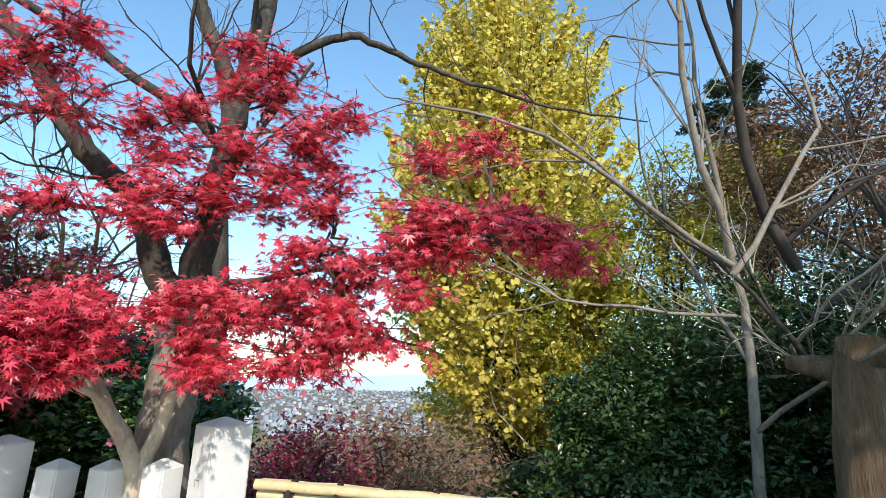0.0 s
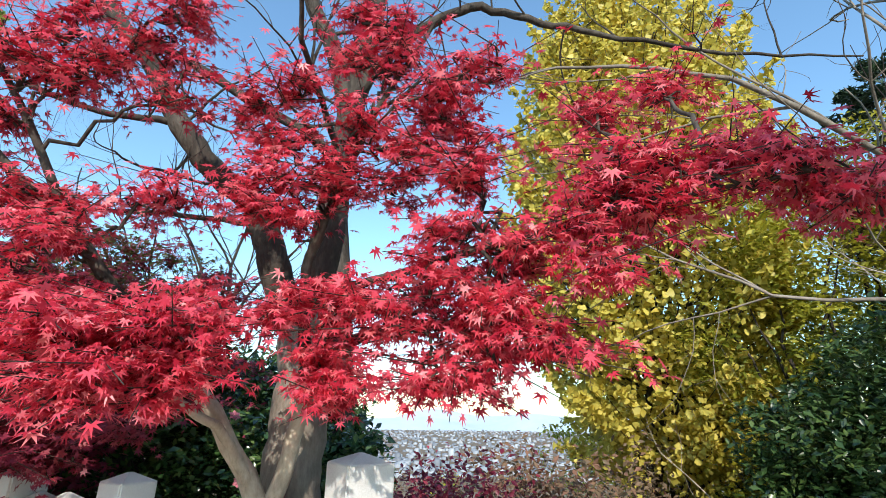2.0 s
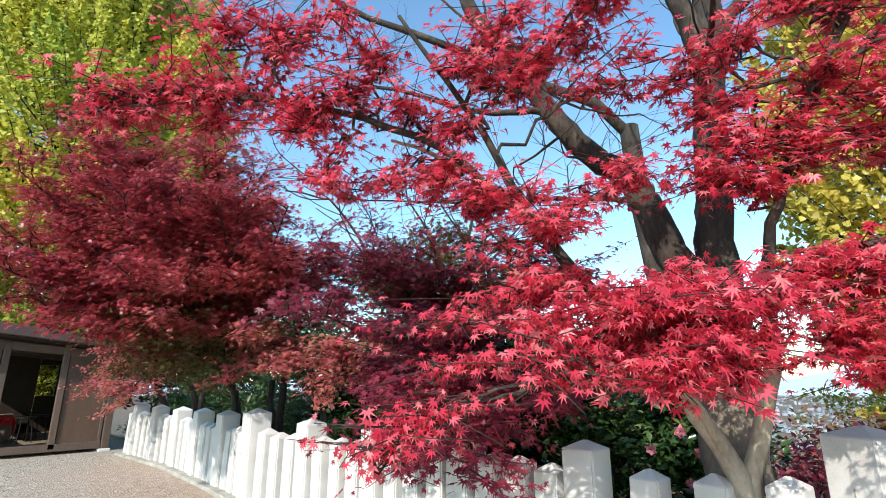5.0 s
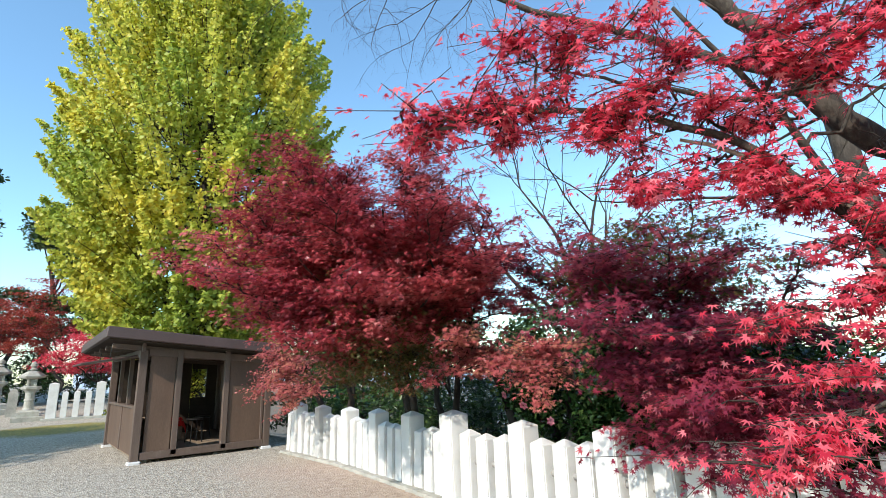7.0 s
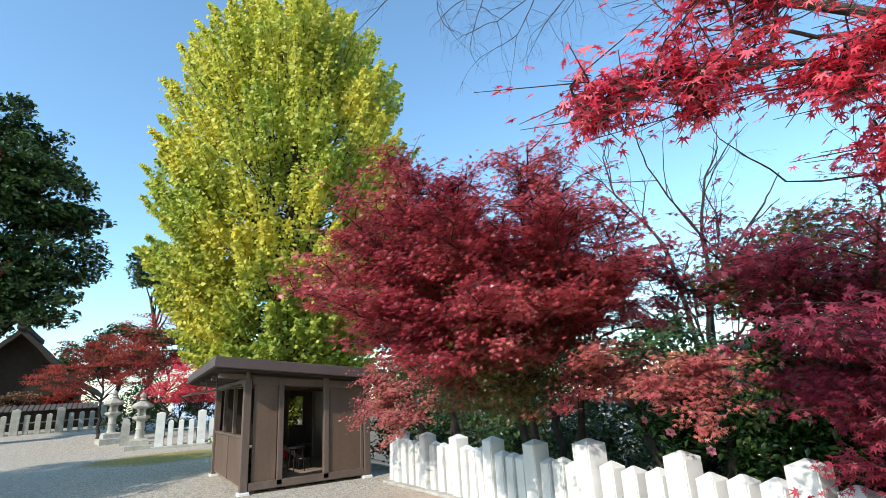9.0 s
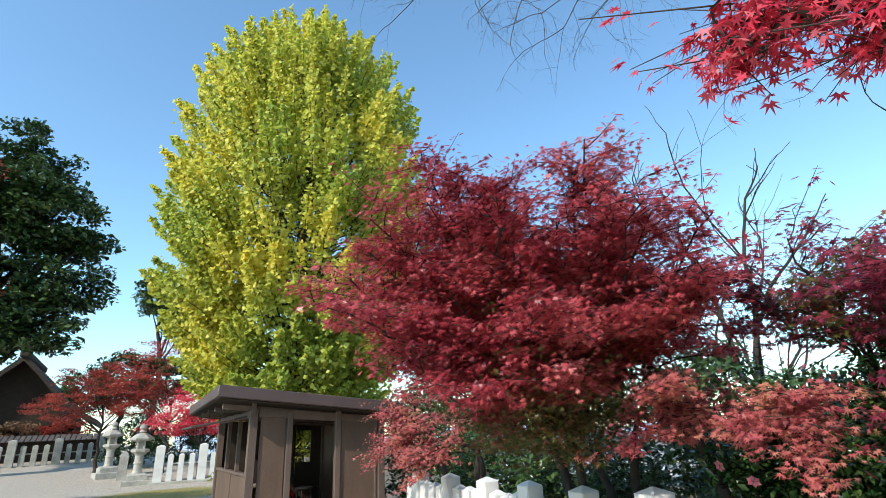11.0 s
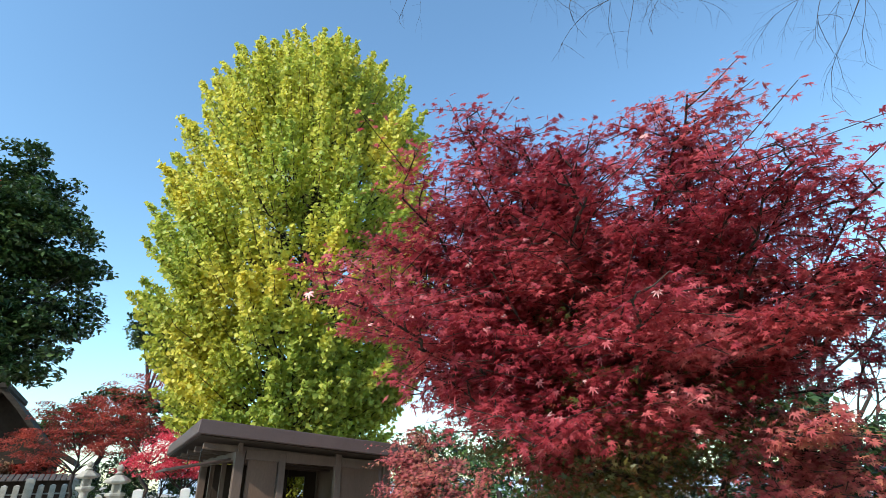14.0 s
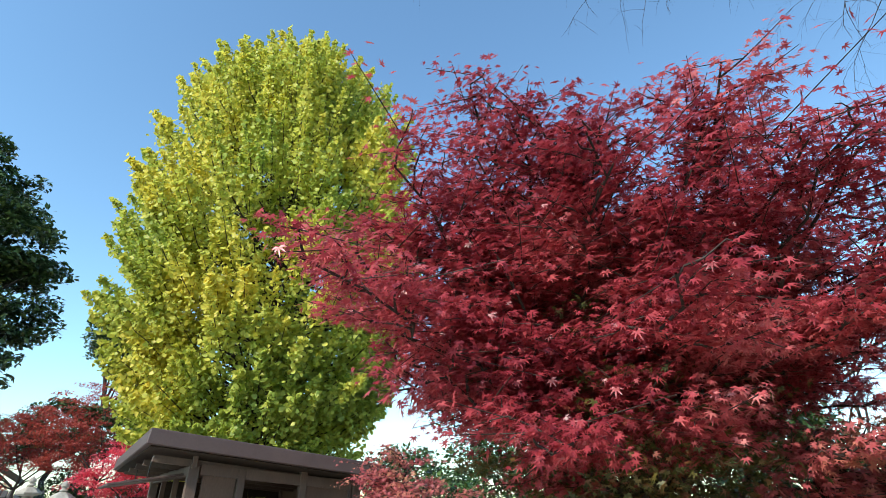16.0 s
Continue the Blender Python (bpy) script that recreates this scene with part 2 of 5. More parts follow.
    wood = math_of("MULTIPLY", range_of(side, 0.1, 0.6), range_of(sep.outputs[1], -11.8, -12.4))
    c = mixed(math_of("MAXIMUM", range_of(xw, 2.9, 3.5), wood), c, litter)
    nt.links.new(c, b.inputs["Base Color"])
    bp = nt.nodes.new("ShaderNodeBump")
    bp.inputs["Strength"].default_value, bp.inputs["Distance"].default_value = 0.6, 0.02
    nt.links.new(vor.outputs["Distance"], bp.inputs["Height"])
    nt.links.new(bp.outputs[0], b.inputs["Normal"])
    return m


M_GROUND = ground_material()


# ---- builders ----
rng = np.random.default_rng(7)


def thing(name, at, label, category, group="", kind=""):
    ob = new(name)
    ob.location = at
    ob.empty_display_size = 0.2
    return tagged(ob, label, category, group, kind)


def part(name, data, mat, parent=None, label=""):
    """A bmesh or mesh, in the parent's own space, linked as one object."""
    if isinstance(data, bmesh.types.BMesh):
        me = bpy.data.meshes.new(name)
        data.to_mesh(me)
        data.free()
    else:
        me = data
    if mat and not me.materials:
        me.materials.append(mat)
    ob = new(name, me)
    if parent:
        ob.parent = parent
    return tagged(ob, label)


def box(sx, sy, sz, at=(0, 0, 0), bevel=0.006, turn=None):
    """A box with eased edges, at by the middle of its foot."""
    bm = bmesh.new()
    bmesh.ops.create_cube(bm, size=1.0, matrix=Matrix.Diagonal((sx, sy, sz, 1)))
    if bevel:
        bmesh.ops.bevel(bm, geom=bm.edges[:], offset=bevel, segments=1, affect="EDGES")
    m = Matrix.Translation(Vector(at) + Vector((0, 0, sz / 2)))
    bmesh.ops.transform(bm, matrix=m @ turn if turn else m, verts=bm.verts[:])
    return bm


def lathe(profile, sides=16, square=False):
    """A turned body from (radius, height) pairs; square: four-sided."""
    bm = bmesh.new()
    n = 4 if square else sides
    rings = []
    for r, z in profile:
        f = math.sqrt(2) if square else 1.0
        a0 = math.pi / 4 if square else 0.0
        rings.append([bm.verts.new((r * f * math.cos(a0 + 2 * math.pi * k / n), r * f * math.sin(a0 + 2 * math.pi * k / n), z)) for k in range(n)])
    for lo, hi in zip(rings, rings[1:]):
        for k in range(n):
            bm.faces.new((lo[k], lo[(k + 1) % n], hi[(k + 1) % n], hi[k]))
    bm.faces.new(rings[0][::-1])
    bm.faces.new(rings[-1])
    return bm


def raw_mesh(name, verts, tris, smooth=False):
    me = bpy.data.meshes.new(name)
    verts, tris = np.asarray(verts, np.float32), np.asarray(tris, np.int32)
    me.vertices.add(len(verts))
    me.vertices.foreach_set("co", verts.ravel())
    k = tris.shape[1]
    me.loops.add(tris.size)
    me.loops.foreach_set("vertex_index", tris.ravel())
    me.polygons.add(len(tris))
    me.polygons.foreach_set("loop_start", np.arange(0, tris.size, k, dtype=np.int32))
    if smooth:
        me.polygons.foreach_set("use_smooth", np.ones(len(tris), bool))
    me.update(calc_edges=True)
    return me


class Tubes:
    """Tapered limbs gathered into one mesh."""

    def __init__(self):
        self.v, self.f, self.n = [], [], 0

    def add(self, pts, r0, r1, sides=6, flare=0.0, wobble=0.0):
        pts = np.asarray(pts, float)
        k = len(pts)
        tang = np.gradient(pts, axis=0)
        tang /= np.linalg.norm(tang, axis=1)[:, None] + 1e-9
        ref = np.array([0.31, 0.87, 0.38])
        u = np.cross(tang, ref)
        u /= np.linalg.norm(u, axis=1)[:, None] + 1e-9
        w = np.cross(tang, u)
        s = np.linspace(0, 1, k)
        rad = r0 + (r1 - r0) * s + flare * np.exp(-s * 9)
        a = np.arange(sides) * 2 * np.pi / sides
        rr = rad[:, None] * (1 + wobble * rng.normal(size=(k, sides)))
        ring = pts[:, None] + rr[..., None] * (np.cos(a)[None, :, None] * u[:, None] + np.sin(a)[None, :, None] * w[:, None])
        self.v.append(ring.reshape(-1, 3))
        i, j = np.meshgrid(np.arange(k - 1), np.arange(sides), indexing="ij")
        a0, b0 = i * sides + j, i * sides + (j + 1) % sides
        self.f.append(np.stack([a0, b0, b0 + sides, a0 + sides], -1).reshape(-1, 4) + self.n)
        self.n += k * sides

    def mesh(self, name):
        return raw_mesh(name, np.concatenate(self.v), np.concatenate(self.f), True)


def bow(a, b, lift=0.0, k=8, jitter=0.0):
    """A bowed line from a to b, lifted in its middle."""
    a, b = np.asarray(a, float), np.asarray(b, float)
    s = np.linspace(0, 1, k)[:, None]
    p = a + (b - a) * s
    p[:, 2] += lift * 4 * (s * (1 - s))[:, 0]
    p[1:-1] += rng.normal(size=(k - 2, 3)) * jitter
    return p


def maple_leaf():
    lobes = [(-2.35, 0.42), (-1.45, 0.72), (-0.72, 0.92), (0.0, 1.0), (0.72, 0.92), (1.45, 0.72), (2.35, 0.42)]
    v = [(0, 0, 0)]
    for i, (a, r) in enumerate(lobes):
        v.append((r * math.sin(a), r * math.cos(a), -0.16 * r * r))
        if i < len(lobes) - 1:
            m = (a + lobes[i + 1][0]) / 2
            v.append((0.30 * math.sin(m), 0.30 * math.cos(m), 0.03))
    n = len(v)
    return np.array(v) * 0.55, np.array([(0, k + 1, k) for k in range(1, n - 1)])


def fan_leaf():
    v = [(0, -0.4, 0), (-0.55, 0.25, 0.06), (-0.2, 0.5, -0.05), (0.2, 0.5, -0.05), (0.55, 0.25, 0.06)]
    return np.array(v), np.array([(0, 2, 1), (0, 3, 2), (0, 4, 3)])


def oval_leaf():
    v = [(0, -0.5, 0), (0.26, 0.0, 0.07), (0, 0.55, -0.06), (-0.26, 0.0, 0.07)]
    return np.array(v), np.array([(0, 1, 2), (0, 2, 3)])


def needle_spray():
    v = [(0, -0.5, 0), (0.16, 0.1, 0.03), (0, 0.6, -0.1), (-0.16, 0.1, 0.03)]
    return np.array(v), np.array([(0, 1, 2), (0, 2, 3)])


MAPLE, FAN, OVAL, NEEDLE = maple_leaf(), fan_leaf(), oval_leaf(), needle_spray()


def leaves_mesh(name, kind, points, axis, normal, size):
    """One mesh of leaves: each at a point, its tip along axis, its face along normal."""
    tv, tf = kind
    y = axis / (np.linalg.norm(axis, axis=1)[:, None] + 1e-9)
    x = np.cross(y, normal)
    x /= np.linalg.norm(x, axis=1)[:, None] + 1e-9
    z = np.cross(x, y)
    s = size[:, None, None]
    v = points[:, None] + s * (tv[None, :, 0:1] * x[:, None] + tv[None, :, 1:2] * y[:, None] + tv[None, :, 2:3] * z[:, None])
    f = tf[None] + (np.arange(len(points)) * len(tv))[:, None, None]
    return raw_mesh(name, v.reshape(-1, 3), f.reshape(-1, 3))


def ball(n):
    v = rng.normal(size=(n, 3))
    return v / np.linalg.norm(v, axis=1)[:, None]


class Foliage:
    """Leaf places gathered along twigs and in pads, made into one mesh at the end."""

    def __init__(self):
        self.p, self.a, self.n, self.s = [], [], [], []

    def put(self, p, a, n, s):
        self.p.append(p), self.a.append(a), self.n.append(n), self.s.append(s)

    def twig(self, pts, count, size, spread, droop=0.5, sun=SUN):
        """Leaves on both sides of a twig, drooping, faces turned up and to the light."""
        pts = np.asarray(pts, float)
        i = rng.uniform(0, len(pts) - 1.001, count)
        lo = i.astype(int)
        base = pts[lo] + (pts[lo + 1] - pts[lo]) * (i - lo)[:, None]
        way = pts[-1] - pts[0]
        way = way / (np.linalg.norm(way) + 1e-9)
        off = rng.normal(size=(count, 3)) * spread * np.array([1, 1, 0.45])
        axis = way * 0.7 + rng.normal(size=(count, 3)) * 0.6
        axis[:, 2] = axis[:, 2] * 0.5 - droop
        nrm = np.array([0.0, 0.0, 0.75]) + np.array(sun) * 0.55 + rng.normal(size=(count, 3)) * 0.38
        self.put(base + off, axis, nrm, size * rng.uniform(0.6, 1.25, count))

    def pad(self, centre, radii, count, size, droop=0.35, tilt=0.45):
        v = ball(count) * (rng.uniform(0, 1, count) ** 0.45)[:, None] * np.asarray(radii)
        axis = rng.normal(size=(count, 3))
        axis[:, 2] = axis[:, 2] * 0.4 - droop
        nrm = np.array([0, 0, 0.7]) + np.array(SUN) * 0.4 + rng.normal(size=(count, 3)) * tilt
        self.put(np.asarray(centre) + v, axis, nrm, size * rng.uniform(0.6, 1.3, count))

    def mesh(self, name, kind):
        return leaves_mesh(name, kind, np.concatenate(self.p), np.concatenate(self.a), np.concatenate(self.n), np.concatenate(self.s))


def bough(tree, bark, leaf, a, b, lift, thick, density, size, side=0.55, start=0.3, droop=0.5, bare=False, spread=0.05):
    """A limb from a to b with side twigs that lie in flat sprays, thick with leaves."""
    wood = Tubes()
    line = bow(a, b, lift, 10, 0.04)
    wood.add(line, thick, 0.006, 6)
    length = np.linalg.norm(np.diff(line, axis=0), axis=1).sum()
    way = (line[-1] - line[0]) / np.linalg.norm(line[-1] - line[0])
    across = np.cross(way, (0, 0, 1))
    across /= np.linalg.norm(across)
    count = max(4, int(length / 0.16))
    for k in range(count):
        s = start + (1 - start) * (k + rng.uniform(0.1, 0.9)) / count
        i = min(int(s * 9), 8)
        p = line[i] + (line[i + 1] - line[i]) * (s * 9 - i)
        d = across * rng.choice([-1, 1]) * rng.uniform(0.5, 1.0) + way * rng.uniform(0.3, 0.9) + np.array([0, 0, rng.normal() * 0.25])
        L = side * rng.uniform(0.5, 1.2) * (1.15 - 0.6 * s)
        q = p + d / np.linalg.norm(d) * L
        tw = bow(p, q, 0.04, 5, 0.015)
        wood.add(tw, 0.007, 0.002, 4)
        if not bare:
            leaf.twig(tw, max(3, int(L * density)), size, spread, droop)
            for _ in range(2):
                e = tw[rng.integers(2, 5)] + rng.normal(size=3) * np.array([0.22, 0.22, 0.06])
                t2 = bow(tw[2], e, 0.0, 3)
                wood.add(t2, 0.004, 0.002, 3)
                leaf.twig(t2, max(2, int(0.2 * density)), size, spread, droop)
    if not bare:
        leaf.twig(line[-3:], int(0.45 * density), size, spread, droop)
    part("branch", wood.mesh("branch"), bark, tree)


def branching(wood, p, d, length, r, level, up=0.1, spread=0.6, split=(3, 4), sides=7, shrink=0.68):
    """A bare limb that forks again and again into fine twigs."""
    d = np.asarray(d, float) / np.linalg.norm(d)
    k = 6
    pts = [np.asarray(p, float)]
    step = length / (k - 1)
    for _ in range(k - 1):
        d = d + rng.normal(size=3) * 0.11 + np.array([0, 0, up * 0.25])
        d /= np.linalg.norm(d)
        pts.append(pts[-1] + d * step)
    wood.add(pts, r, r * 0.62, max(3, sides))
    if level == 0:
        return
    for k in range(rng.integers(split[0], split[1] + 1)):
        i = 5 if k == 0 else rng.integers(2, 6)
        nd = d * 0.8 + ball(1)[0] * spread * (0.55 if k == 0 else 1.2)
        branching(wood, pts[i], nd, length * shrink * rng.uniform(0.7, 1.15), r * (0.62 if k == 0 else 0.42), level - 1, up, spread, split, sides - 1, shrink)


# ---- ground ----
def height(x, y):
    """Level court, a gentle rise to the north, a wooded slope falling away to the plain in the east."""
    fall = np.clip(x - 3.3 + 0 * y, 0, None)
    z = -0.30 * np.minimum(fall, 14) - 0.22 * np.clip(fall - 14, 0, 220) - 0.04 * np.clip(fall - 234, 0, 150)
    z = z + 0.07 * np.clip(y - 15, 0, 14) * np.clip((6 - x) / 4, 0, 1)
    return z


WOOD = Matrix.Translation((-0.53, -13.81, 0)) @ Matrix.Rotation(radians(27), 4, "Z") @ Matrix.Translation((2.71, 12.75, 0))


def wood(x, y, z):
    """A place on the southern slope, which is laid out on axes of its own; z goes with the ground."""
    p = WOOD @ Vector((x, y, 0))
    return (p.x, p.y, float(height(p.x, p.y)) + min(z - float(height(x, y)), 0.0))


def build_ground():
    s = np.linspace(-1, 1, 141)
    gx = 3.5 + 18 * s + 3600 * s ** 7
    gy = -6 + 22 * s + 3600 * s ** 7
    X, Y = np.meshgrid(gx, gy, indexing="ij")
    Z = height(X, Y)
    Z += np.where(X > 3.6, np.sin(X * 1.7 + Y * 0.9) * 0.06 + np.sin(Y * 2.3 - X) * 0.05, 0.0) * np.clip((X - 3.6) / 3, 0, 1)
    n = len(s)
    i, j = np.meshgrid(np.arange(n - 1), np.arange(n - 1), indexing="ij")
    a = i * n + j
    quads = np.stack([a, a + n, a + n + 1, a + 1], -1).reshape(-1, 4)
    ob = part("ground", raw_mesh("ground", np.stack([X, Y, Z], -1).reshape(-1, 3), quads, True), M_GROUND)
    tagged(ob, "pale gravel court with a wooded slope falling to the plain", "ground", kind="structure")


build_ground()


def build_distance():
    """The town on the plain and the hills at the horizon, with haze put into their colours."""
    n = 6000
    ang = rng.uniform(-0.95, 0.95, n)
    d = 560 + 2150 * rng.uniform(0, 1, n) ** 1.3
    px, py = d * np.cos(ang), -10 + d * np.sin(ang)
    w, l, h = rng.uniform(4, 9, n), rng.uniform(4, 9, n), rng.uniform(2.5, 4.5, n) * np.where(rng.uniform(size=n) < 0.04, 2.0, 1.0)
    c, s = np.cos(rng.uniform(0, 0.5, n)), 0.0
    corner = np.array([(-1, -1, 0), (1, -1, 0), (1, 1, 0), (-1, 1, 0), (-1, -1, 1), (1, -1, 1), (1, 1, 1), (-1, 1, 1), (0, -1, 1.45), (0, 1, 1.45)], float)
    v = corner[None] * np.stack([w / 2, l / 2, h], -1)[:, None]
    v += np.stack([px, py, height(px, py) - 1.0], -1)[:, None]
    q = np.array([(0, 1, 5, 4), (1, 2, 6, 5), (2, 3, 7, 6), (3, 0, 4, 7), (4, 5, 8, 8), (5, 6, 9, 8), (6, 7, 9, 9), (7, 4, 8, 9)])
    tris = np.concatenate([q[:, [0, 1, 2]], q[:, [0, 2, 3]]])
    tris = tris[[len(set(t)) == 3 for t in tris.tolist()]]
    f = tris[None] + (np.arange(n) * 10)[:, None, None]
    tagged(part("town", raw_mesh("town", v.reshape(-1, 3), f.reshape(-1, 3)), M_TOWN), "houses of a town on the plain below, toned blue-grey for haze", "town", kind="stuff")
    for k, (dist, top) in enumerate(((2900, 110), (3400, 190))):
        a = np.linspace(-1.5, 1.5, 160)
        prof = top * (0.35 + 0.3 * np.sin(a * 5 + k) + 0.2 * np.sin(a * 13 + 2 * k) + 0.1 * np.sin(a * 31)).clip(0.08) - 62
        x, y = dist * np.cos(a), dist * np.sin(a)
        low = np.stack([x * 0.9, y * 0.9, np.full_like(a, -66)], -1)
        high = np.stack([x, y, prof], -1)
        m = len(a)
        i = np.arange(m - 1)
        tagged(part("hills", raw_mesh("hills", np.concatenate([low, high]), np.stack([i, i + 1, i + 1 + m, i + m], -1), True), M_HILL), "hills at the horizon, coloured pale blue for haze", "hills", kind="structure")


build_distance()


def far_woods():
    """Trees that cover the long slope down to the town."""
    for mat, n, label in ((M_BRUSH, 900, "brown and grey woods on the far slope"), (M_GREEN, 500, "dark evergreen woods on the far slope"), (M_LIME, 260, "yellow-green trees on the far slope")):
        leaf = Foliage()
        d = 26 + 560 * rng.uniform(0, 1, n) ** 1.8
        a = rng.uniform(-1.05, 1.05, n)
        for x, y, dd in zip(3 + d * np.cos(a), -8 + d * np.sin(a), d):
            r = 1.0 + 0.011 * dd + rng.uniform(0, 0.6)
            leaf.pad((x, y, float(height(x, y)) + r * 0.55), (r, r, r * 0.75), 46, 0.16 + 0.0042 * dd)
        tagged(part("far_woods", leaf.mesh("far_woods", OVAL), mat), label, "woods", kind="stuff")


far_woods()


# ---- stone fence ----
def stone_post(w, h, label, mat=M_STONE, group="white stone fence posts", letters=0):
    """A square granite post with a low pyramid head and eased edges."""
    bm = lathe([(w / 2 - 0.008, -0.05), (w / 2, 0.0), (w / 2, h - 0.06), (w / 2 - 0.006, h - 0.05), (0.012, h)], square=True)
    bmesh.ops.bevel(bm, geom=[e for e in bm.edges if abs(e.verts[0].co.z - e.verts[1].co.z) > 0.2], offset=0.012, segments=2, affect="EDGES")
    ob = part("stone_post", bm, mat)
    return tagged(ob, label, "fence post", group)


def fence_x(y):
    """The line of the fence, slightly bent."""
    return float(np.interp(y, [-11.57, -10.14, -7.2, -6.2, -5.1, -3.0, -1.0], [2.79, 2.45, 2.30, 2.22, 2.36, 2.56, 2.52]))


def carved(parent, face_x, z, bars):
    """Worn, unreadable carving: shallow strokes cut as dark grey bars."""
    for k, (dy, dz, sy, sz) in enumerate(bars):
        part("carving", box(0.004, sy, sz, (face_x, dy, z + dz), 0.0), M_OLDSTONE, parent)


small = stone_post(0.185, 0.76, "white granite fence post with a low pointed head")
large = stone_post(0.23, 0.92, "thicker white granite fence post with a pointed head", group="tall stone fence posts")
tall = stone_post(0.25, 0.99, "tall thick sunlit white granite post rising over the fence", group="tall stone fence posts")
corner = stone_post(0.285, 1.06, "white granite corner post with worn carved characters", group="tall stone fence posts")
first = {"s": True, "l": True, "t": True}
# a thick post at every fourth place; the last bay, next to the corner, is wider
POST_Y = [-11.57 + 0.3575 * i for i in range(5)] + [-10.14 + 0.2475 * i for i in range(1, 38)]
for i, y in enumerate(POST_Y):
    if i == 0:
        continue
    kind = "t" if i == 20 else ("l" if i % 4 == 0 else "s")
    src = {"s": small, "l": large, "t": tall}[kind]
    m = pose(fence_x(y), y, float(height(fence_x(y), y)) + float(rng.normal() * 0.012), float(rng.normal() * 0.6), float(rng.normal() * 0.7), float(rng.normal() * 2 - 4))
    if first[kind]:
        src.matrix_world, first[kind] = m, False
    else:
        copy_thing(src, m)
corner.matrix_world = pose(2.79, -11.57, 0, 0, 0, -30)
carved(corner, -0.1435, 0.50, [(0.0, 0.16, 0.07, 0.008), (0.0, 0.20, 0.008, 0.06), (0.03, 0.12, 0.008, 0.04), (-0.03, 0.12, 0.008, 0.04), (0.03, -0.05, 0.01, 0.1), (-0.03, -0.05, 0.01, 0.1), (0.0, -0.05, 0.008, 0.1)])
rails = Tubes()
rails.add([(fence_x(y), y, float(height(fence_x(y), y)) + 0.45) for y in np.arange(-11.5, -1.0, 0.25)], 0.035, 0.035, 8)
tagged(part("fence_rail", rails.mesh("fence_rail"), M_IRONPIPE), "grey round rail running through the stone fence posts", "fence rail")
kerb = bmesh.new()
for y in POST_Y:
    b2 = box(0.42, 0.245, 0.07, (fence_x(y), y, float(height(fence_x(y), y)) - 0.03), 0.012)
    me = bpy.data.meshes.new("k")
    b2.to_mesh(me)
    b2.free()
    kerb.from_mesh(me)
tagged(part("fence_kerb", kerb, M_OLDSTONE), "low weathered stone kerb under the stone fence", "kerb", kind="structure")

# ---- bamboo rail ----
bamboo = thing("bamboo_rail", (2.80, -11.85, 0.0), "low barrier of pale bamboo poles tied with black rope", "bamboo fence")
way = np.array([0.12, -1.9, 0.0])
for z, off in ((0.64, 0.0), (0.57, 0.05), (0.63, 0.085)):
    t = Tubes()
    t.add(bow((off, 0, z), way * 1.25 + (off, 0, z - 0.06), 0.0, 14, 0.004), 0.034, 0.030, 10)
    part("pole", t.mesh("pole"), M_BAMBOO, bamboo)
for s in (0.12, 0.55, 0.95):
    t = Tubes()
    t.add([way * s + (0.04, 0, -0.05), way * s + (0.04, 0, 0.60)], 0.045, 0.043, 10)
    part("post", t.mesh("post"), M_DARKBARK, bamboo)
for s in (0.13, 0.3, 0.47, 0.64, 0.8, 0.96):
    t = Tubes()
    a = np.linspace(0, 2 * np.pi * 3, 30)
    p = way * s + (0.04, 0, 0.60 - 0.05 * s)
    n = np.array([0.8, -0.6, 0])
    t.add(np.stack([p[0] + 0.085 * np.cos(a) * n[0], p[1] + 0.085 * np.cos(a) * n[1] * 0 + 0.012 * (a - 9) / 9, p[2] + 0.075 * np.sin(a)], -1), 0.008, 0.008, 5)
    part("rope_tie", t.mesh("rope_tie"), M_ROPE, bamboo)

